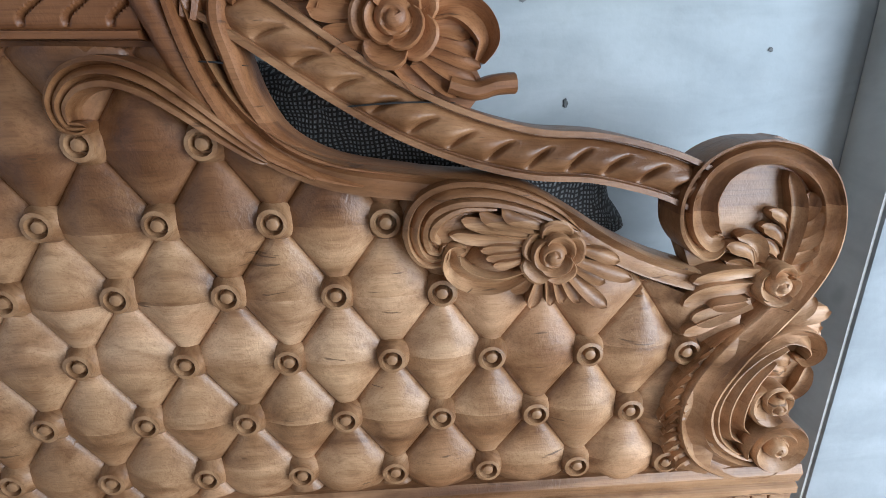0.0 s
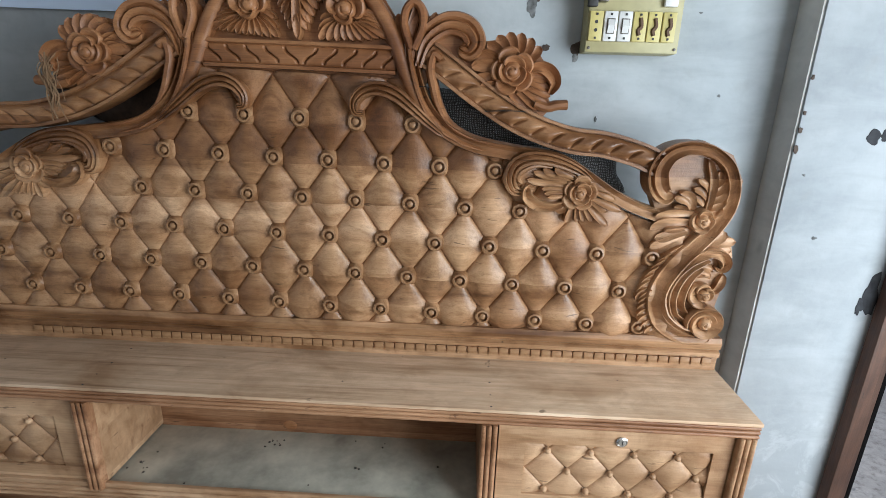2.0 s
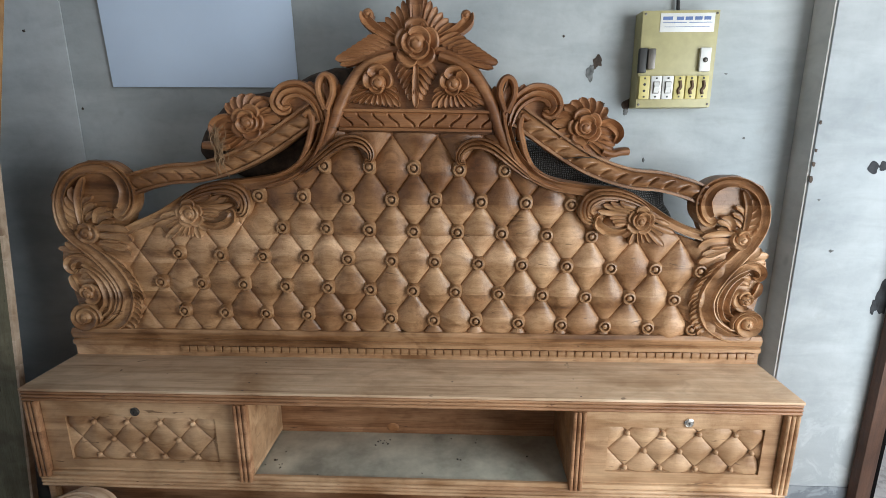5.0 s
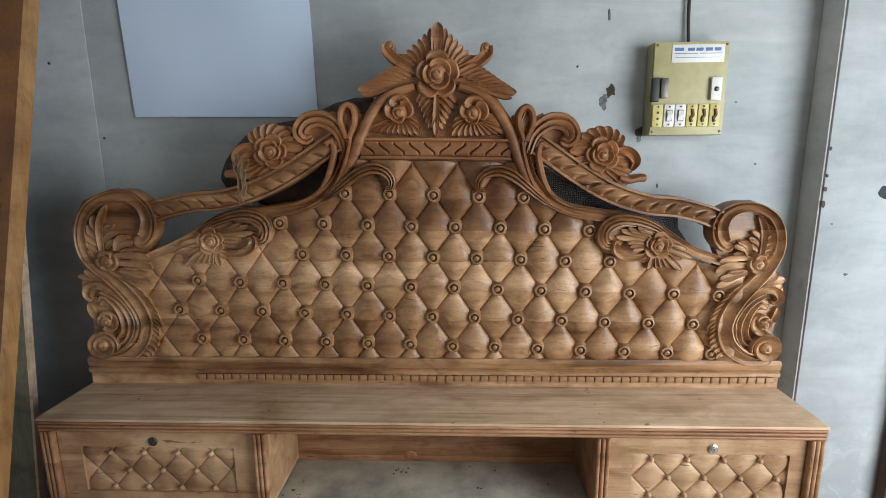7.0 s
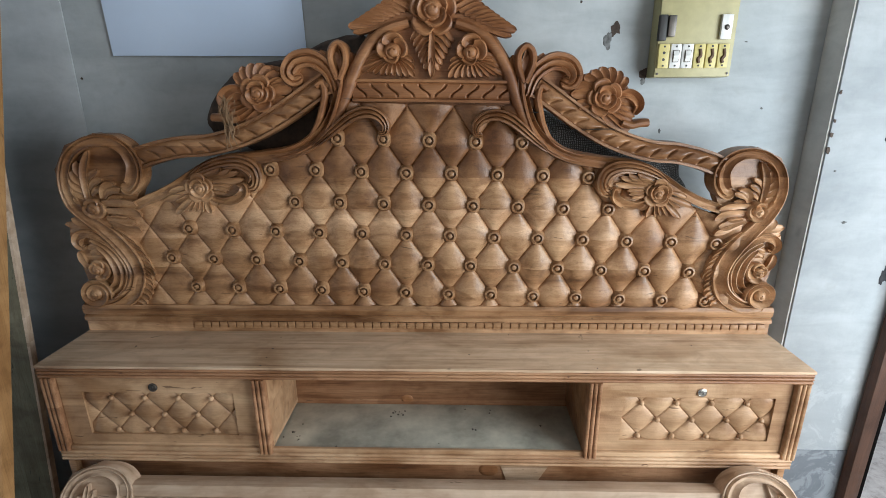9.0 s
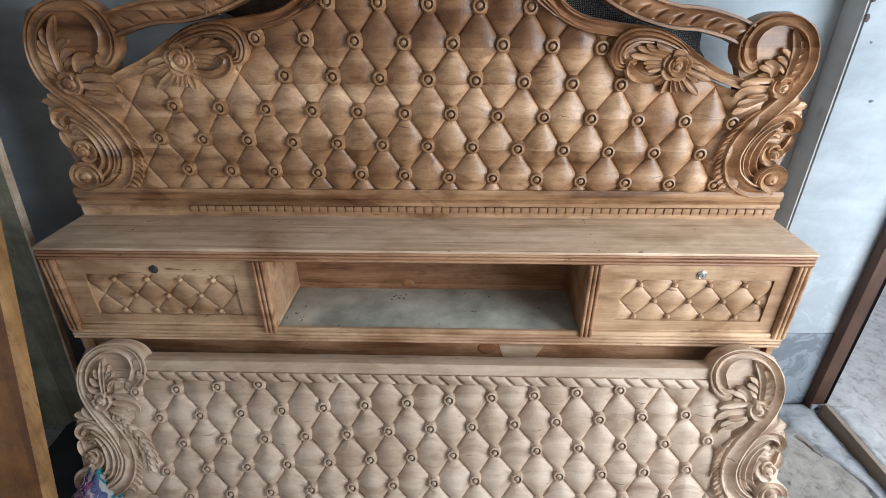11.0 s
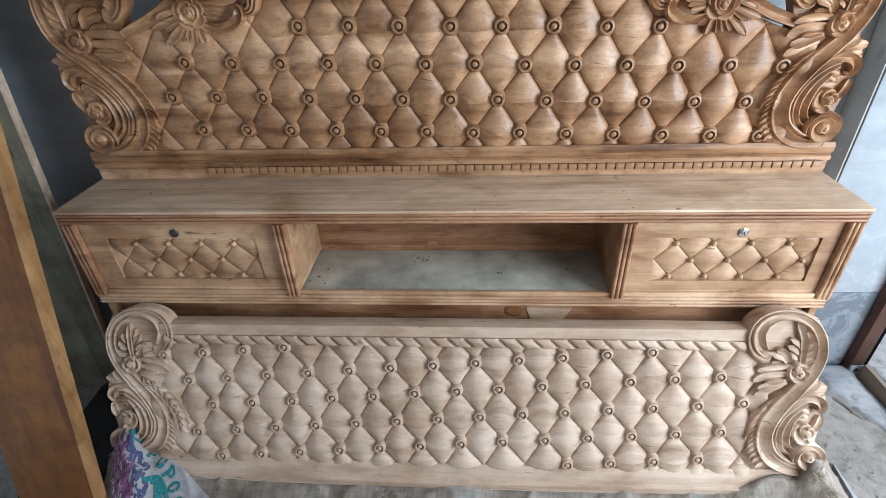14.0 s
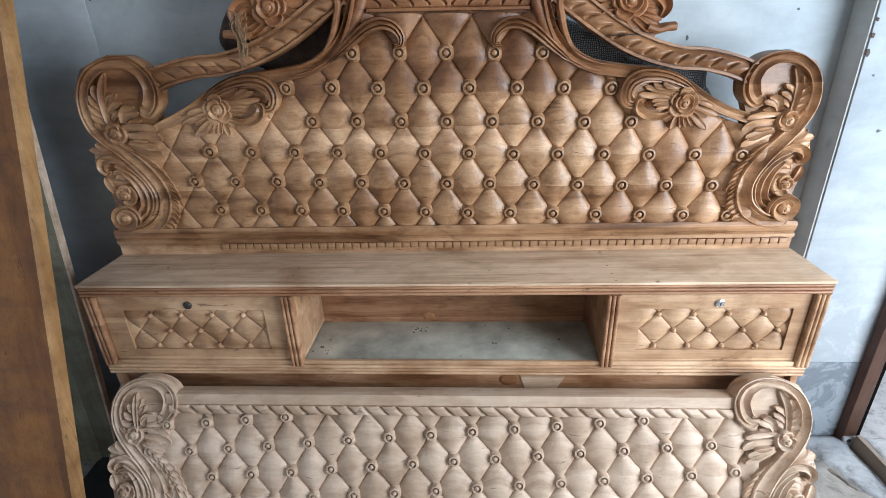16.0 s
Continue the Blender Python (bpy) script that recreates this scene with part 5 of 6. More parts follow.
for j in range(13):
    for i in range(19):
        F.append((j * 20 + i, j * 20 + i + 1, (j + 1) * 20 + i + 1, (j + 1) * 20 + i))
n = len(V)
V += [(x, y + 0.0012, z) for x, y, z in V]
F += [tuple(n + c for c in reversed(f)) for f in F]
rim = [i for i in range(20)] + [j * 20 + 19 for j in range(1, 14)] + [13 * 20 + i for i in range(18, -1, -1)] + [j * 20 for j in range(12, 0, -1)]
F += [(a, b, b + n, a + n) for a, b in zip(rim, rim[1:] + rim[:1])]
solid("sheet", V, F, PAPER, paper, smooth=60)

sw = thing("switchboard", "yellowed cream plastic switchboard with sockets and switches on the wall", "switchboard")
SX, SY, SZ = 0.607, 0.125, 1.440
block("box", (SX, SY + 0.006, SZ), (SX + 0.195, BACK, SZ + 0.240), CREAM, sw, 0.004)
block("cover_plate", (SX + 0.001, SY, SZ + 0.001), (SX + 0.194, SY + 0.0055, SZ + 0.239), CREAM, sw, 0.0018)
for x in (0.008, 0.187):
    for z in (0.009, 0.231):
        solid("screw", *mapped(lathe((0, 0), [(0.0032, 0), (0.003, 0.0015), (0.001, 0.002)], 10), lambda a, c, d: (SX + x + a, SY - d, SZ + z + c)), DARKMETAL, sw, smooth=50)
for k, mat in enumerate((SWITCHYELLOW, SWITCHWHITE, SWITCHWHITE, SWITCHYELLOW, SWITCHYELLOW, SWITCHYELLOW)):
    x = SX + 0.0035 + k * 0.0300
    mod = block("switch" if k in (1, 2) else "socket", (x, SY - 0.008, SZ + 0.022), (x + 0.0275, SY - 0.0005, SZ + 0.080), mat, sw, 0.002)
    for z in (0.028, 0.074):
        block("screw", (x + 0.0115, SY - 0.0092, SZ + z - 0.0022), (x + 0.0160, SY - 0.0082, SZ + z + 0.0022), BLACK, mod, 0.0006)
    if k in (1, 2):
        block("rocker_surround", (x + 0.0055, SY - 0.0095, SZ + 0.036), (x + 0.0220, SY - 0.0082, SZ + 0.066), DARKMETAL, mod, 0.0005)
        rk = solid("rocker", [(x + 0.0075, SY - 0.0096, SZ + 0.038), (x + 0.0200, SY - 0.0096, SZ + 0.038), (x + 0.0200, SY - 0.0150, SZ + 0.052), (x + 0.0075, SY - 0.0150, SZ + 0.052),
                              (x + 0.0200, SY - 0.0100, SZ + 0.064), (x + 0.0075, SY - 0.0100, SZ + 0.064)], [(0, 1, 2, 3), (3, 2, 4, 5), (0, 3, 5), (1, 4, 2), (0, 5, 4, 1)], SWITCHWHITE, mod)
    elif k == 0:
        for z in (0.043, 0.059):
            solid("pin_hole", *mapped(lathe((0, 0), [(0.0036, 0), (0.0034, 0.0004), (0.0005, 0.0002)], 10), lambda a, c, d: (x + 0.0137 + a, SY - 0.0082 - d, SZ + z + c)), BLACK, mod)
    else:
        solid("fuse_grip", *mapped(band([(x + 0.0137, 0.034), (x + 0.0110, 0.044), (x + 0.0165, 0.052), (x + 0.0137, 0.068)], 0.0042, [(-1, 0.001), (-0.5, 0.004), (0.5, 0.004), (1, 0.001)], 14, -0.001), lambda a, c, d: (a, SY - 0.008 - d, SZ + c)), BROWNDARK, mod, smooth=50)
cut = block("fuse_holder", (SX - 0.004, SY - 0.016, SZ + 0.087), (SX + 0.016, SY - 0.0005, SZ + 0.148), BLACK, sw, 0.003, "black fuse carrier")
block("fuse_cap", (SX + 0.0165, SY - 0.020, SZ + 0.096), (SX + 0.036, SY - 0.0005, SZ + 0.146), DARKMETAL, sw, 0.003, "grey fuse cap")
ind = block("indicator", (SX + 0.152, SY - 0.010, SZ + 0.090), (SX + 0.179, SY - 0.0005, SZ + 0.148), SWITCHWHITE, sw, 0.002, "white indicator module")
solid("indicator_lens", *mapped(lathe((0, 0), [(0.0065, 0), (0.0060, 0.002), (0.003, 0.0035)], 14), lambda a, c, d: (SX + 0.1655 + a, SY - 0.010 - d, SZ + 0.118 + c)), DARKMETAL, ind, smooth=60)
stick = block("sticker", (SX + 0.046, SY - 0.0012, SZ + 0.187), (SX + 0.182, SY - 0.0002, SZ + 0.232), SWITCHWHITE, sw, 0.0004, "white paper label with faded blue print")
for a, b, z, h in ((0.052, 0.076, 0.217, 0.010), (0.086, 0.104, 0.2165, 0.010), (0.108, 0.126, 0.2165, 0.010), (0.132, 0.150, 0.2165, 0.010), (0.155, 0.172, 0.2165, 0.010), (0.052, 0.112, 0.2065, 0.0035), (0.118, 0.176, 0.2065, 0.0035), (0.056, 0.170, 0.1965, 0.003)):
    block("print_bar", (SX + a, SY - 0.0019, SZ + z - h / 2 + 0.004), (SX + b, SY - 0.0013, SZ + z + h / 2 + 0.002), INK, stick, 0)


def tube(pts, r, seg=6, n=20, close=True):
    """A round strand through the given places."""
    c = spline(pts, n)
    t = np.gradient(c, axis=0)
    t /= np.linalg.norm(t, axis=1)[:, None] + 1e-9
    ref = np.array((0.31, 0.9, 0.2))
    V, F = [], []
    for p, d in zip(c, t):
        a = np.cross(d, ref)
        a /= np.linalg.norm(a) + 1e-9
        b = np.cross(d, a)
        V += [tuple(p + r * (math.cos(k * 2 * math.pi / seg) * a + math.sin(k * 2 * math.pi / seg) * b)) for k in range(seg)]
    for i in range(n - 1):
        for k in range(seg):
            F.append((i * seg + k, i * seg + (k + 1) % seg, (i + 1) * seg + (k + 1) % seg, (i + 1) * seg + k))
    F += [tuple(range(seg)), tuple((n - 1) * seg + k for k in reversed(range(seg)))]
    return V, F


tagged(solid("cable", *tube([(0.712, 0.168, 1.679), (0.706, 0.170, 1.80), (0.709, 0.171, 2.10), (0.700, 0.171, 2.88)], 0.0045, 8, 30), BLACK, smooth=60), "thin black cable running up the wall from the switchboard", "cable")

back_wall = bpy.data.objects["wall_back"]


def blot(name, place, size, mat, parent, across=(1, 0, 0), seed=0.0, thick=0.002, stretch=1.0, n=22):
    """A ragged patch on a wall: a mark, a damp stain or a broken hole's floor."""
    ring = []
    for k in range(n):
        a = 2 * math.pi * k / n
        r = size * (1 + 0.55 * noise.noise((math.cos(a) * 1.7 + seed, math.sin(a) * 1.7, seed)) + 0.15 * noise.noise((math.cos(a) * 6, math.sin(a) * 6 + seed, 1)))
        ring.append((r * math.cos(a), r * math.sin(a) * stretch))
    p, ax = Vector(place), Vector(across)
    out = ax.cross(Vector((0, 0, 1)))
    V = [p + ax * x + Vector((0, 0, z)) + out * (thick * (0.6 + 0.4 * noise.noise((x * 60, z * 60, seed)))) for x, z in ring] + [p + out * thick] + [p + ax * x * 1.03 + Vector((0, 0, z * 1.03)) - out * 0.001 for x, z in ring]
    F = [(k, (k + 1) % n, n) for k in range(n)] + [(k, n + 1 + k, n + 1 + (k + 1) % n, (k + 1) % n) for k in range(n)]
    return solid(name, V, F, mat, parent, smooth=70)


for i, (x, z, r, st, mat) in enumerate(((0.516, 1.566, 0.013, 1.1, HOLE), (0.497, 1.536, 0.012, 1.5, DAMP), (0.508, 1.552, 0.005, 1.6, HOLE), (0.602, 1.452, 0.012, 1.2, HOLE), (0.600, 1.434, 0.006, 1.8, DAMP), (0.532, 1.452, 0.008, 0.8, HOLE),
                                         (-0.985, 1.84, 0.006, 1.0, HOLE), (-1.08, 1.66, 0.004, 1.0, HOLE), (0.42, 1.63, 0.003, 1.0, HOLE), (0.50, 1.76, 0.003, 5.0, DAMP), (0.66, 1.30, 0.003, 2.0, DAMP), (0.86, 1.53, 0.004, 0.4, DAMP), (0.93, 1.36, 0.003, 1.0, DAMP), (-0.95, 1.45, 0.003, 1, HOLE))):
    blot("plaster_hole" if mat is HOLE else "stain", (x, BACK - (0.004 if x < -0.98 else 0), z), r, mat, back_wall, seed=i * 3.7, stretch=st)
for i, (x, z, r, st, mat) in enumerate(((1.222, 1.285, 0.014, 1.0, SOOT), (1.250, 1.289, 0.013, 0.9, SOOT), (1.268, 1.293, 0.016, 1.2, SOOT), (1.314, 0.930, 0.020, 2.8, SOOT), (1.298, 0.900, 0.008, 2.6, SOOT), (1.155, 1.06, 0.006, 0.6, DAMP), (1.10, 1.20, 0.003, 1, DAMP),
                                         (1.070, 1.295, 0.004, 1.6, HOLE), (1.070, 1.255, 0.005, 1.6, HOLE), (1.071, 1.33, 0.003, 1.5, HOLE), (1.071, 1.40, 0.003, 1.5, HOLE))):
    blot("soot_mark" if mat is SOOT else "stain" if mat is DAMP else "chipped_edge", (x, 0.092, z), r, mat, pillar, seed=20 + i * 2.3, stretch=st)


# ---- behind the headboard ----
def lump(outline_pts, y0, depth, seed, name, label, mat):
    """A soft bag, swollen from an outline in the plane of the wall."""
    P = np.array(outline_pts)
    c = P.mean(0)
    ringp = spline(list(outline_pts) + [outline_pts[0]], 41)[:-1]
    V, F = [], []
    levels = [(1.0, 0.0), (1.0, -0.35), (0.93, -0.65), (0.8, -0.85), (0.6, -0.95), (0.35, -1.0), (0.1, -1.0)]
    for s, d in levels:
        for q in ringp:
            x, z = c + (q - c) * s
            V.append((x + 0.006 * noise.noise((x * 30, z * 30, seed)), y0 + depth * d + 0.010 * noise.noise((x * 22, z * 22, seed + 3)), z + 0.006 * noise.noise((z * 30, x * 30, seed))))
    n = len(ringp)
    for i in range(len(levels) - 1):
        for k in range(n):
            F.append((i * n + k, i * n + (k + 1) % n, (i + 1) * n + (k + 1) % n, (i + 1) * n + k))
    F += [tuple(range(n)), tuple((len(levels) - 1) * n + k for k in range(n))]
    return tagged(solid(name, V, F, mat, smooth=60), label, "bag")


lump([(0.28, 1.36), (0.36, 1.345), (0.50, 1.27), (0.60, 1.255), (0.695, 1.235), (0.714, 1.180), (0.724, 1.130), (0.50, 1.10), (0.30, 1.12), (0.20, 1.25)], BACK - 0.005, 0.105, 1.0, "net_bag", "crumpled black net sack stuffed behind the headboard", NETTING)
lump([(-0.148, 1.551), (-0.221, 1.546), (-0.304, 1.51), (-0.386, 1.488), (-0.464, 1.477), (-0.511, 1.447), (-0.557, 1.405), (-0.585, 1.359), (-0.589, 1.322), (-0.552, 1.291), (-0.438, 1.244), (-0.262, 1.213), (-0.128, 1.296)], BACK - 0.005, 0.10, 7.0, "cloth_bag", "dark brown cloth bundle stuffed behind the headboard", BAG)

tuft = thing("jute_tuft", "frayed brown jute fibres caught on the carving", "fibre")
for k in range(26):
    x0 = -0.455 + random.uniform(-0.020, 0.018)
    pts = [(x0, -0.030, 1.392 + random.uniform(-0.03, 0.012))]
    for s in range(4):
        pts.append((pts[-1][0] * 0.7 + 0.3 * (-0.458 + 0.006 * s) + random.uniform(-0.010, 0.010), -0.032 - random.uniform(0, 0.010), pts[-1][2] - random.uniform(0.008, 0.030)))
    solid("strand", *tube(pts, random.uniform(0.0008, 0.0016), 4, 12), JUTE, tuft, smooth=60)

# ---- timber standing at the end of the cabinet ----
def sheared(section, p0, step, z0, z1):
    """A straight timber with an upright-cut section, leaning by `step` metres a metre of height."""
    V = [(p0[0] + step[0] * z + a, p0[1] + step[1] * z + b, z) for z in (z0, z1) for a, b in section]
    n = len(section)
    return V, [(i, (i + 1) % n, n + (i + 1) % n, n + i) for i in range(n)] + [tuple(reversed(range(n))), tuple(n + i for i in range(n))]


post = thing("timber_post", "varnished orange-brown timber post leaning by the wall", "timber")
POST_FOOT, POST_LEAN = (-0.904, -0.515), (0.041, 0.223)
solid("post", *sheared([(-0.21, -0.036), (-0.005, -0.036), (-0.005, -0.002), (-0.21, -0.002)], POST_FOOT, POST_LEAN, 0.0, 2.6), POSTWOOD, post)
# edge facing the doorway: its brightness is set in the colour
solid("planed_edge", *sheared([(-0.005, -0.036), (0.002, -0.031), (0.002, -0.002), (-0.005, -0.002)], POST_FOOT, POST_LEAN, 0.0, 2.6), EDGEWOOD, post, "paler planed edge")
board = thing("leaning_board", "grey-olive wooden board standing against the wall", "board")
solid("panel", *sheared([(-0.26, -0.022), (-0.006, -0.022), (-0.006, 0.0), (-0.26, 0.0)], (-1.149, -0.042), (0.052, 0.05), 0.0, 1.55), OLIVE, board)
solid("edge_strip", *sheared([(-0.006, -0.022), (0.0, -0.020), (0.0, -0.002), (-0.006, 0.0)], (-1.149, -0.042), (0.052, 0.05), 0.0, 1.55), PALE, board, "pale raw edge")

# ---- sacking on the floor ----
def heap(x, y):
    """Height of the sacking over the floor."""
    z = 0.032 + 0.018 * noise.noise((x * 3.2, y * 4, 1.5)) + 0.008 * noise.noise((x * 11, y * 9, 4.0)) + 0.004 * noise.noise((x * 30, y * 26, 6.0))
    z += 0.016 * math.exp(-((y + 0.41) / 0.06) ** 2)
    fold = abs(math.sin(4.2 * x + 5 * y + 1.6 * noise.noise((x * 2, y * 3, 8))))
    z += 0.016 * max(0.0, 1 - 3.2 * fold) ** 1.5 + 0.014 * max(0.0, 1 - 5 * abs(noise.noise((x * 4 + 3, y * 6, 2.2)))) ** 2
    z += 0.010 * max(0.0, 1 - 7 * abs(noise.noise((x * 7 + 1, y * 9, 5.2)))) ** 2
    for px, py, h, w in ((0.935, -0.375, 0.108, 0.105), (-0.860, -0.352, 0.125, 0.090)):
        r = math.hypot((x - px) * (1.0 if x < px else 0.9), (y - py) * 0.72)
        a = math.atan2(y - py, x - px)
        z += h * max(0.0, 1 - r / (w * 1.9)) ** 1.3 * (1 + 0.22 * math.sin(3 * a + 0.6) + 0.10 * math.sin(8 * a))
    z += 0.030 * max(0.0, 1 - math.hypot(x - 0.93, y + 0.42) / 0.17) * noise.noise((x * 22, y * 19, 9.0))
    z += 0.035 * math.exp(-(((x - 0.80) / 0.06) ** 2 + ((y + 0.425) / 0.022) ** 2)) - 0.065 * math.exp(-(((x - 0.850) / 0.060) ** 2 + ((y + 0.482) / 0.026) ** 2))
    z *= min(1.0, max(0.0, (1.07 - x) / 0.10)) ** 0.7 * min(1.0, max(0.0, (x + 0.965) / 0.05)) ** 0.7
    return max(0.006, z)


def cloth(name, x0, x1, y0, y1, step, mat, parent, label=""):
    xs, ys = np.arange(x0, x1, step), np.arange(y0, y1, step)
    V = []
    for lift in (0.0, -0.004):
        for j, y in enumerate(ys):
            for i, x in enumerate(xs):
                xe = x + (0.022 * noise.noise((y * 14, 2, x0)) if i in (0, len(xs) - 1) else 0)
                V.append((xe, y, heap(x, y) + lift))
    n, N = len(xs), len(xs) * len(ys)
    F = []
    for j in range(len(ys) - 1):
        for i in range(n - 1):
            q = (j * n + i, j * n + i + 1, (j + 1) * n + i + 1, (j + 1) * n + i)
            F += [q, tuple(N + c for c in reversed(q))]
    return solid(name, V, F, mat, parent, label, smooth=70)


sack = thing("burlap_sack", "crumpled dusty burlap sacks spread under the footboard", "sack")
cloth("sacking", -0.930, 1.06, -1.0, -0.345, 0.0085, BURLAP, sack)


def stroke(pts, w, mat, parent, name="print_bar", lift=0.003, n=8):
    """A printed bar that follows the sacking."""
    c = spline(pts, n)
    t = np.gradient(c, axis=0)
    t /= np.linalg.norm(t, axis=1)[:, None] + 1e-9
    V, F = [], []
    for p, d in zip(c, t):
        for s in (-1, 0, 1):
            x, y = p[0] - d[1] * w * s, p[1] + d[0] * w * s
            V.append((x, y, heap(x, y) + lift))
    F = [(i * 3 + k, i * 3 + k + 1, i * 3 + k + 4, i * 3 + k + 3) for i in range(n - 1) for k in (0, 1)]
    return solid(name, V, F, mat, parent, smooth=70)


# rows of worn teal print on the burlap
for x0, x1, y0, y1, tall in ((0.50, 0.69, -0.507, -0.468, 0.026), (0.64, 0.80, -0.530, -0.505, 0.030)):
    count = round((x1 - x0) / 0.021)
    for k in range(count):
        x, y = x0 + (x1 - x0) * k / count, y0 + (y1 - y0) * k / count
        lean = random.uniform(-0.002, 0.006)
        stroke([(x, y), (x + 0.001 + lean / 2, y + tall / 2), (x + lean, y + tall)], random.uniform(0.0022, 0.0036), TEAL, sack, n=6)
        for q in random.sample((0.02, 0.5, 0.96), 2):
            stroke([(x, y + tall * q), (x + 0.007, y + tall * q + random.uniform(-0.003, 0.003)), (x + 0.013, y + tall * q)], 0.0024, TEAL, sack, n=5)
stroke([(-0.36, -0.52), (-0.345, -0.505), (-0.325, -0.508)], 0.007, TEAL, sack)
stroke([(0.075, -0.500), (0.095, -0.507), (0.12, -0.502)], 0.006, TEAL, sack)

# corner of a pale printed sack that lies over the burlap
printed = thing("printed_sack", "pale woven plastic sack with purple border and worn teal print", "sack")
edge_x = lambda y: float(np.interp(y, [-0.62, -0.474, -0.438, -0.410, -0.385, -0.345], [-0.46, -0.640, -0.695, -0.745, -0.800, -0.885]))
left_x = lambda y: float(np.interp(y, [-0.62, -0.50, -0.42, -0.36, -0.345], [-0.850, -0.865, -0.880, -0.912, -0.92]))
V, F = [], []
ys = np.linspace(-0.62, -0.348, 34)
for lift in (0.006, 0.002):
    for y in ys:
        x0, x1 = left_x(y) + 0.008 * noise.noise((y * 20, 3, 1)), edge_x(y)
        V += [(x, y, heap(x, y) + lift) for x in np.linspace(x0, x1, 30)]
N = len(ys) * 30
for j in range(len(ys) - 1):
    for i in range(29):
        q = (j * 30 + i, j * 30 + i + 1, (j + 1) * 30 + i + 1, (j + 1) * 30 + i)
        F += [q, tuple(N + c for c in reversed(q))]
F += [(j * 30 + i, (j + 1) * 30 + i, N + (j + 1) * 30 + i, N + j * 30 + i) for j in range(len(ys) - 1) for i in (0, 29)]
solid("cloth", V, F, POLYSACK, printed, smooth=70)
# arrow
for dx in (-0.006, -0.002, 0.002, 0.006):
    stroke([(-0.782 + dx, -0.454), (-0.770 + dx, -0.494), (-0.756 + dx, -0.549)], random.uniform(0.0026, 0.0036), TEAL, printed, lift=0.009, n=9)
stroke([(-0.810, -0.468), (-0.796, -0.455), (-0.782, -0.449), (-0.768, -0.459), (-0.750, -0.487)], 0.0048, TEAL, printed, lift=0.010, n=10)
stroke([(-0.796, -0.463), (-0.777, -0.461), (-0.762, -0.475)], 0.0045, TEAL, printed, lift=0.0095, n=8)
# a curved line of worn characters
arc = spline([(-0.890, -0.362), (-0.845, -0.380), (-0.804, -0.402), (-0.773, -0.423), (-0.749, -0.446), (-0.732, -0.478), (-0.715, -0.530)], 22)
for k in range(3, 21, 3):
    (x, y), (x2, y2) = arc[k], arc[k + 1]
    d = math.hypot(x2 - x, y2 - y)
    tx, ty = (x2 - x) / d, (y2 - y) / d
    at = lambda a, b: (x + tx * a - ty * b, y + ty * a + tx * b)
    if k % 2:
        ring = [at(0.007 + 0.0075 * math.cos(q), 0.014 * math.sin(q)) for q in np.linspace(0.2, 2 * math.pi - random.choice((0.0, 0.5, 1.2)), 12)]
        stroke(ring, 0.0031, TEAL, printed, lift=0.009, n=18)
    else:
        stroke([at(0.0, -0.017), at(0.001, 0.0), at(0.0, 0.016)], 0.0036, TEAL, printed, lift=0.009, n=7)
        stroke([at(0.0, 0.015), at(0.013, 0.010), at(0.012, -0.002), at(0.001, -0.003)], 0.0030, TEAL, printed, lift=0.0095, n=10)
for k in range(120):
    a, b = random.random() ** 1.3, random.random()
    y = -0.352 - 0.18 * b
    x = left_x(y) + 0.002 + (0.016 + 0.055 * min(1, 2.2 * b)) * a
    stroke([(x, y), (x + random.uniform(-0.002, 0.004), y - 0.008), (x + random.uniform(-0.003, 0.008), y - random.uniform(0.012, 0.028))], random.uniform(0.0016, 0.0042), PURPLE if a < 0.55 else BLUE, printed, lift=0.0085 + 0.0005 * (k % 3), n=6)
frays = []
for cx, cy, cnt, mat in ((-0.19, -0.445, 60, 0), (0.29, -0.46, 60, 0), (0.73, -0.425, 50, 1), (0.90, -0.40, 50, 1)):
    for k in range(cnt):
        x, y = cx + 0.05 * k / max(1, cnt) + random.uniform(-0.01, 0.01), cy - 0.07 * k / max(1, cnt)
        pts = [(x, y, heap(x, y) + 0.004)]
        for s in range(3):
            x, y = x + random.uniform(-0.010, 0.016), y + random.uniform(-0.012, 0.008)
            pts.append((x, y, heap(x, y) + random.uniform(0.004, 0.014)))
        frays.append(tube(pts, 0.00055, 4, 8))
tagged(solid("fraying", *joined(*frays), PALEJUTE, sack, smooth=60), kind="stuff")
for name, count, mat in (("purple_fringe", 190, PURPLE), ("pale_fringe", 110, POLYSACK)):
    frays = []
    for k in range(count):
        y = random.uniform(-0.56, -0.355)
        x = left_x(y) + random.uniform(-0.008, 0.014)
        pts = [(x, y, heap(x, y) + 0.010)]
        for q in range(3):
            x, y = x - random.uniform(-0.006, 0.010), y - random.uniform(0.001, 0.012)
            pts.append((x, y, max(0.006, heap(x, y) + random.uniform(-0.002, 0.016))))
        frays.append(tube(pts, 0.0009, 4, 8))
    tagged(solid(name, *joined(*frays), mat, printed, smooth=60), kind="stuff")

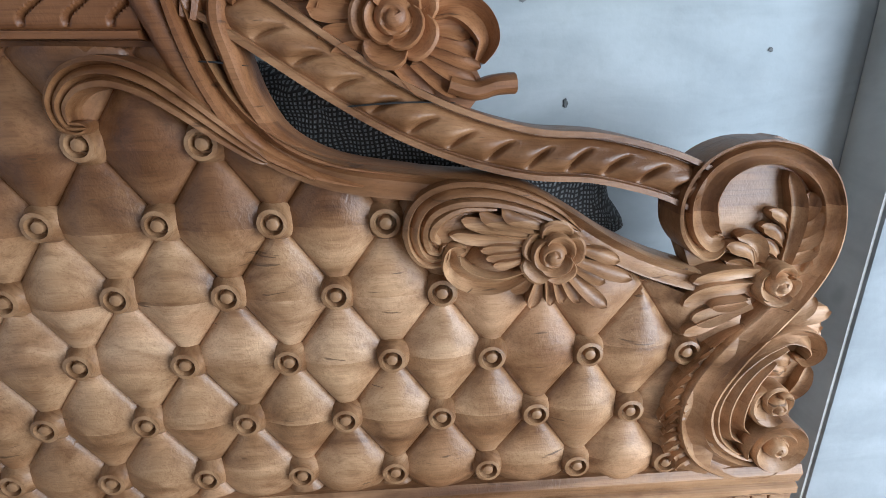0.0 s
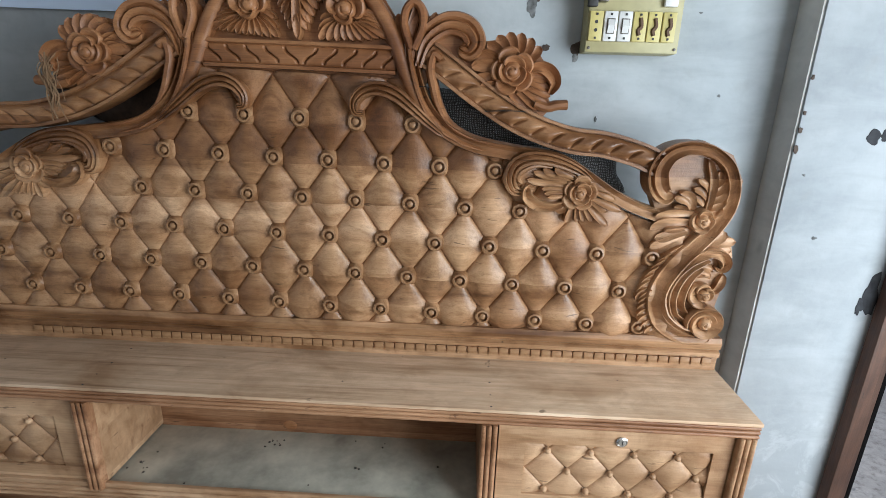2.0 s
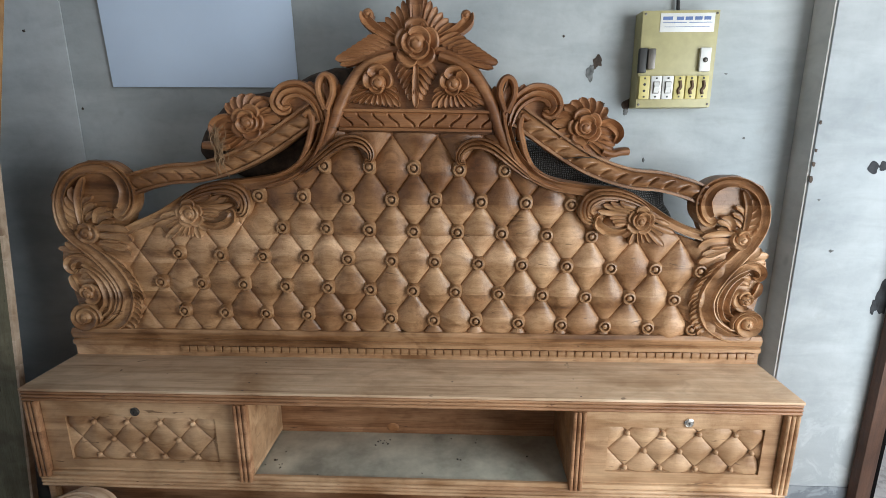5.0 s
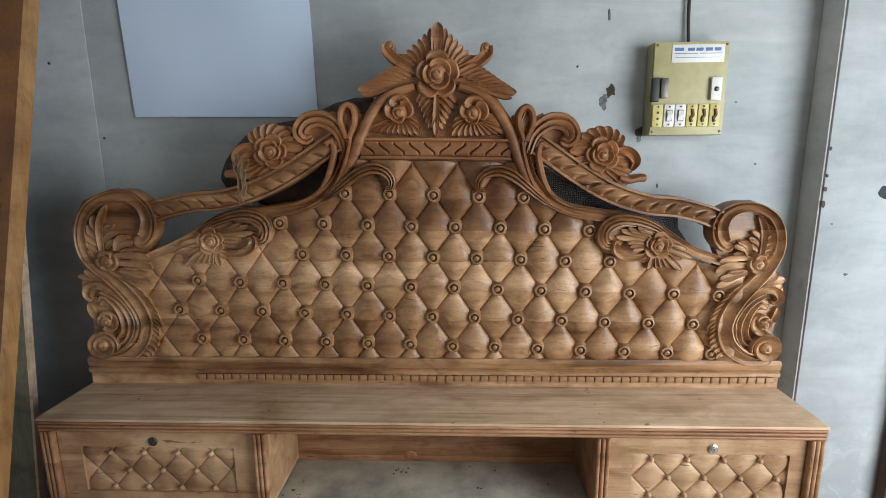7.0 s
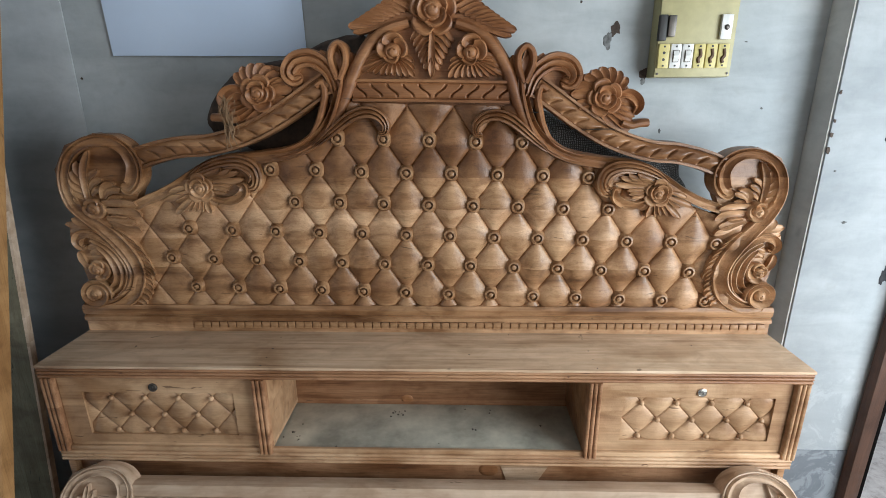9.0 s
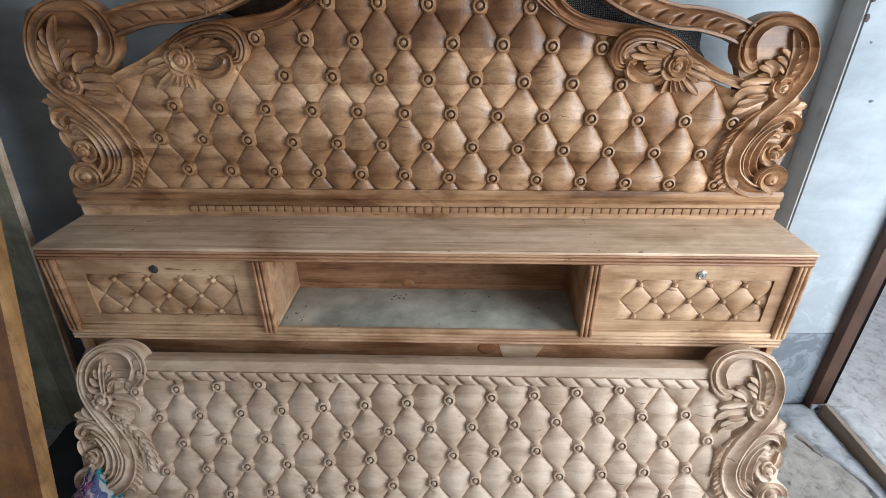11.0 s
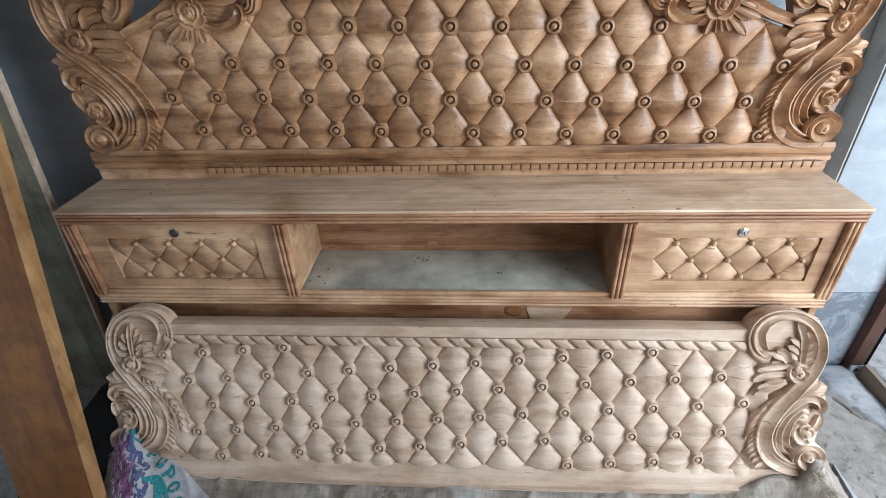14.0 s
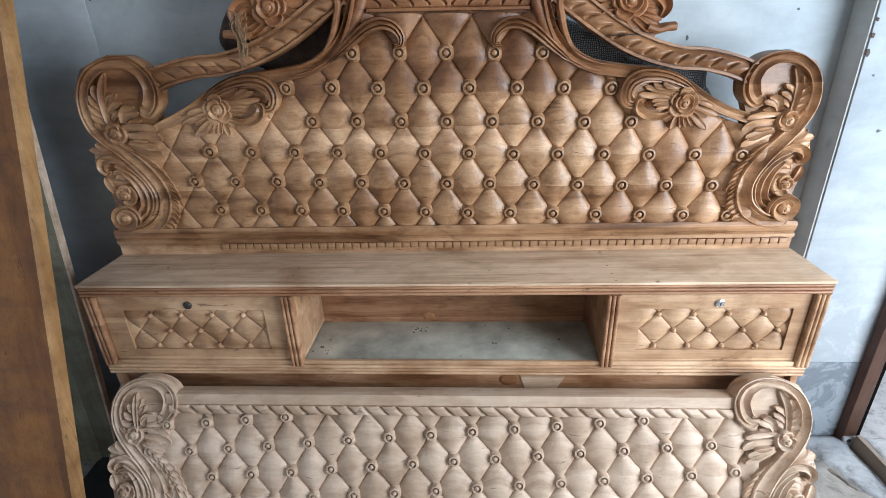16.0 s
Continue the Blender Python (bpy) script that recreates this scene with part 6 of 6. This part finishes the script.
offcut = tagged(block("offcut_board", (0.86, -0.262, 0.0), (0.955, -0.250, 0.36), PALE, None, 0.004), "pale board offcut standing behind the footboard", "board")
# black plate that paints the deep shade between post and footboard
stain = []
for k in range(28):
    a = 2 * math.pi * k / 28
    stain.append((-0.99 + 0.25 * math.cos(a) * (1 + 0.3 * noise.noise((math.cos(a) * 2, math.sin(a) * 2, 5))), -0.25 + 0.36 * math.sin(a) * (1 + 0.3 * noise.noise((math.sin(a) * 2, math.cos(a) * 2, 8)))))
solid("floor_shade", *plate(stain, 0.019, 0.004), FLOORSHADE, floor, "black oily stain on the concrete")

# ---- litter on floor and yard ----
def pebble(r, seed):
    bm = bmesh.new()
    bmesh.ops.create_icosphere(bm, subdivisions=1, radius=r)
    for v in bm.verts:
        v.co *= 1 + 0.45 * noise.noise(v.co * (2.2 / r) + Vector((seed, 0, 0)))
        v.co.z *= 0.55
    bm.verts.index_update()
    out = [v.co[:] for v in bm.verts], [[v.index for v in f.verts] for f in bm.faces]
    bm.free()
    return out


def scatter(name, label, count, where, sizes, mat, z):
    shapes = []
    for k in range(count):
        x, y = where()
        r = random.uniform(*sizes)
        V, F = pebble(r, k * 1.7)
        shapes.append(([(a + x, b + y, c + z + 0.3 * r) for a, b, c in V], F))
    return tagged(solid(name, *joined(*shapes), mat), label, "rubble", kind="stuff")


scatter("floor_grit", "loose grit and crumbs on the concrete floor", 220, lambda: (random.uniform(1.0, 1.40), random.uniform(-0.55, 0.06)), (0.0008, 0.004), CONCRETE, 0.006)
scatter("yard_rubble", "broken stones and grit strewn over the yard", 700, lambda: (random.uniform(1.7, 6.5), random.uniform(-0.6, 6.0)), (0.004, 0.022), EARTH, -0.055)
scatter("yard_rubbish", "dark debris heap in the yard", 260, lambda: (random.gauss(4.9, 0.8), random.gauss(3.8, 0.35)), (0.02, 0.09), DARKRUBBLE, -0.04)
scatter("yard_scraps", "pale plastic and paper scraps in the yard", 60, lambda: (random.uniform(2.2, 6.0), random.uniform(0.2, 5.0)), (0.006, 0.025), SWITCHWHITE, -0.05)
scatter("wood_crumbs", "dark crumbs of dirt lying in the open niche", 26, lambda: random.choice(((random.gauss(-0.345, 0.012), random.gauss(-0.13, 0.03)), (random.gauss(-0.08, 0.02), random.gauss(-0.02, 0.012)), (random.uniform(-0.3, 0.38), random.uniform(-0.17, 0.0)))), (0.0012, 0.0035), DARKRUBBLE, LOW + 0.0142)
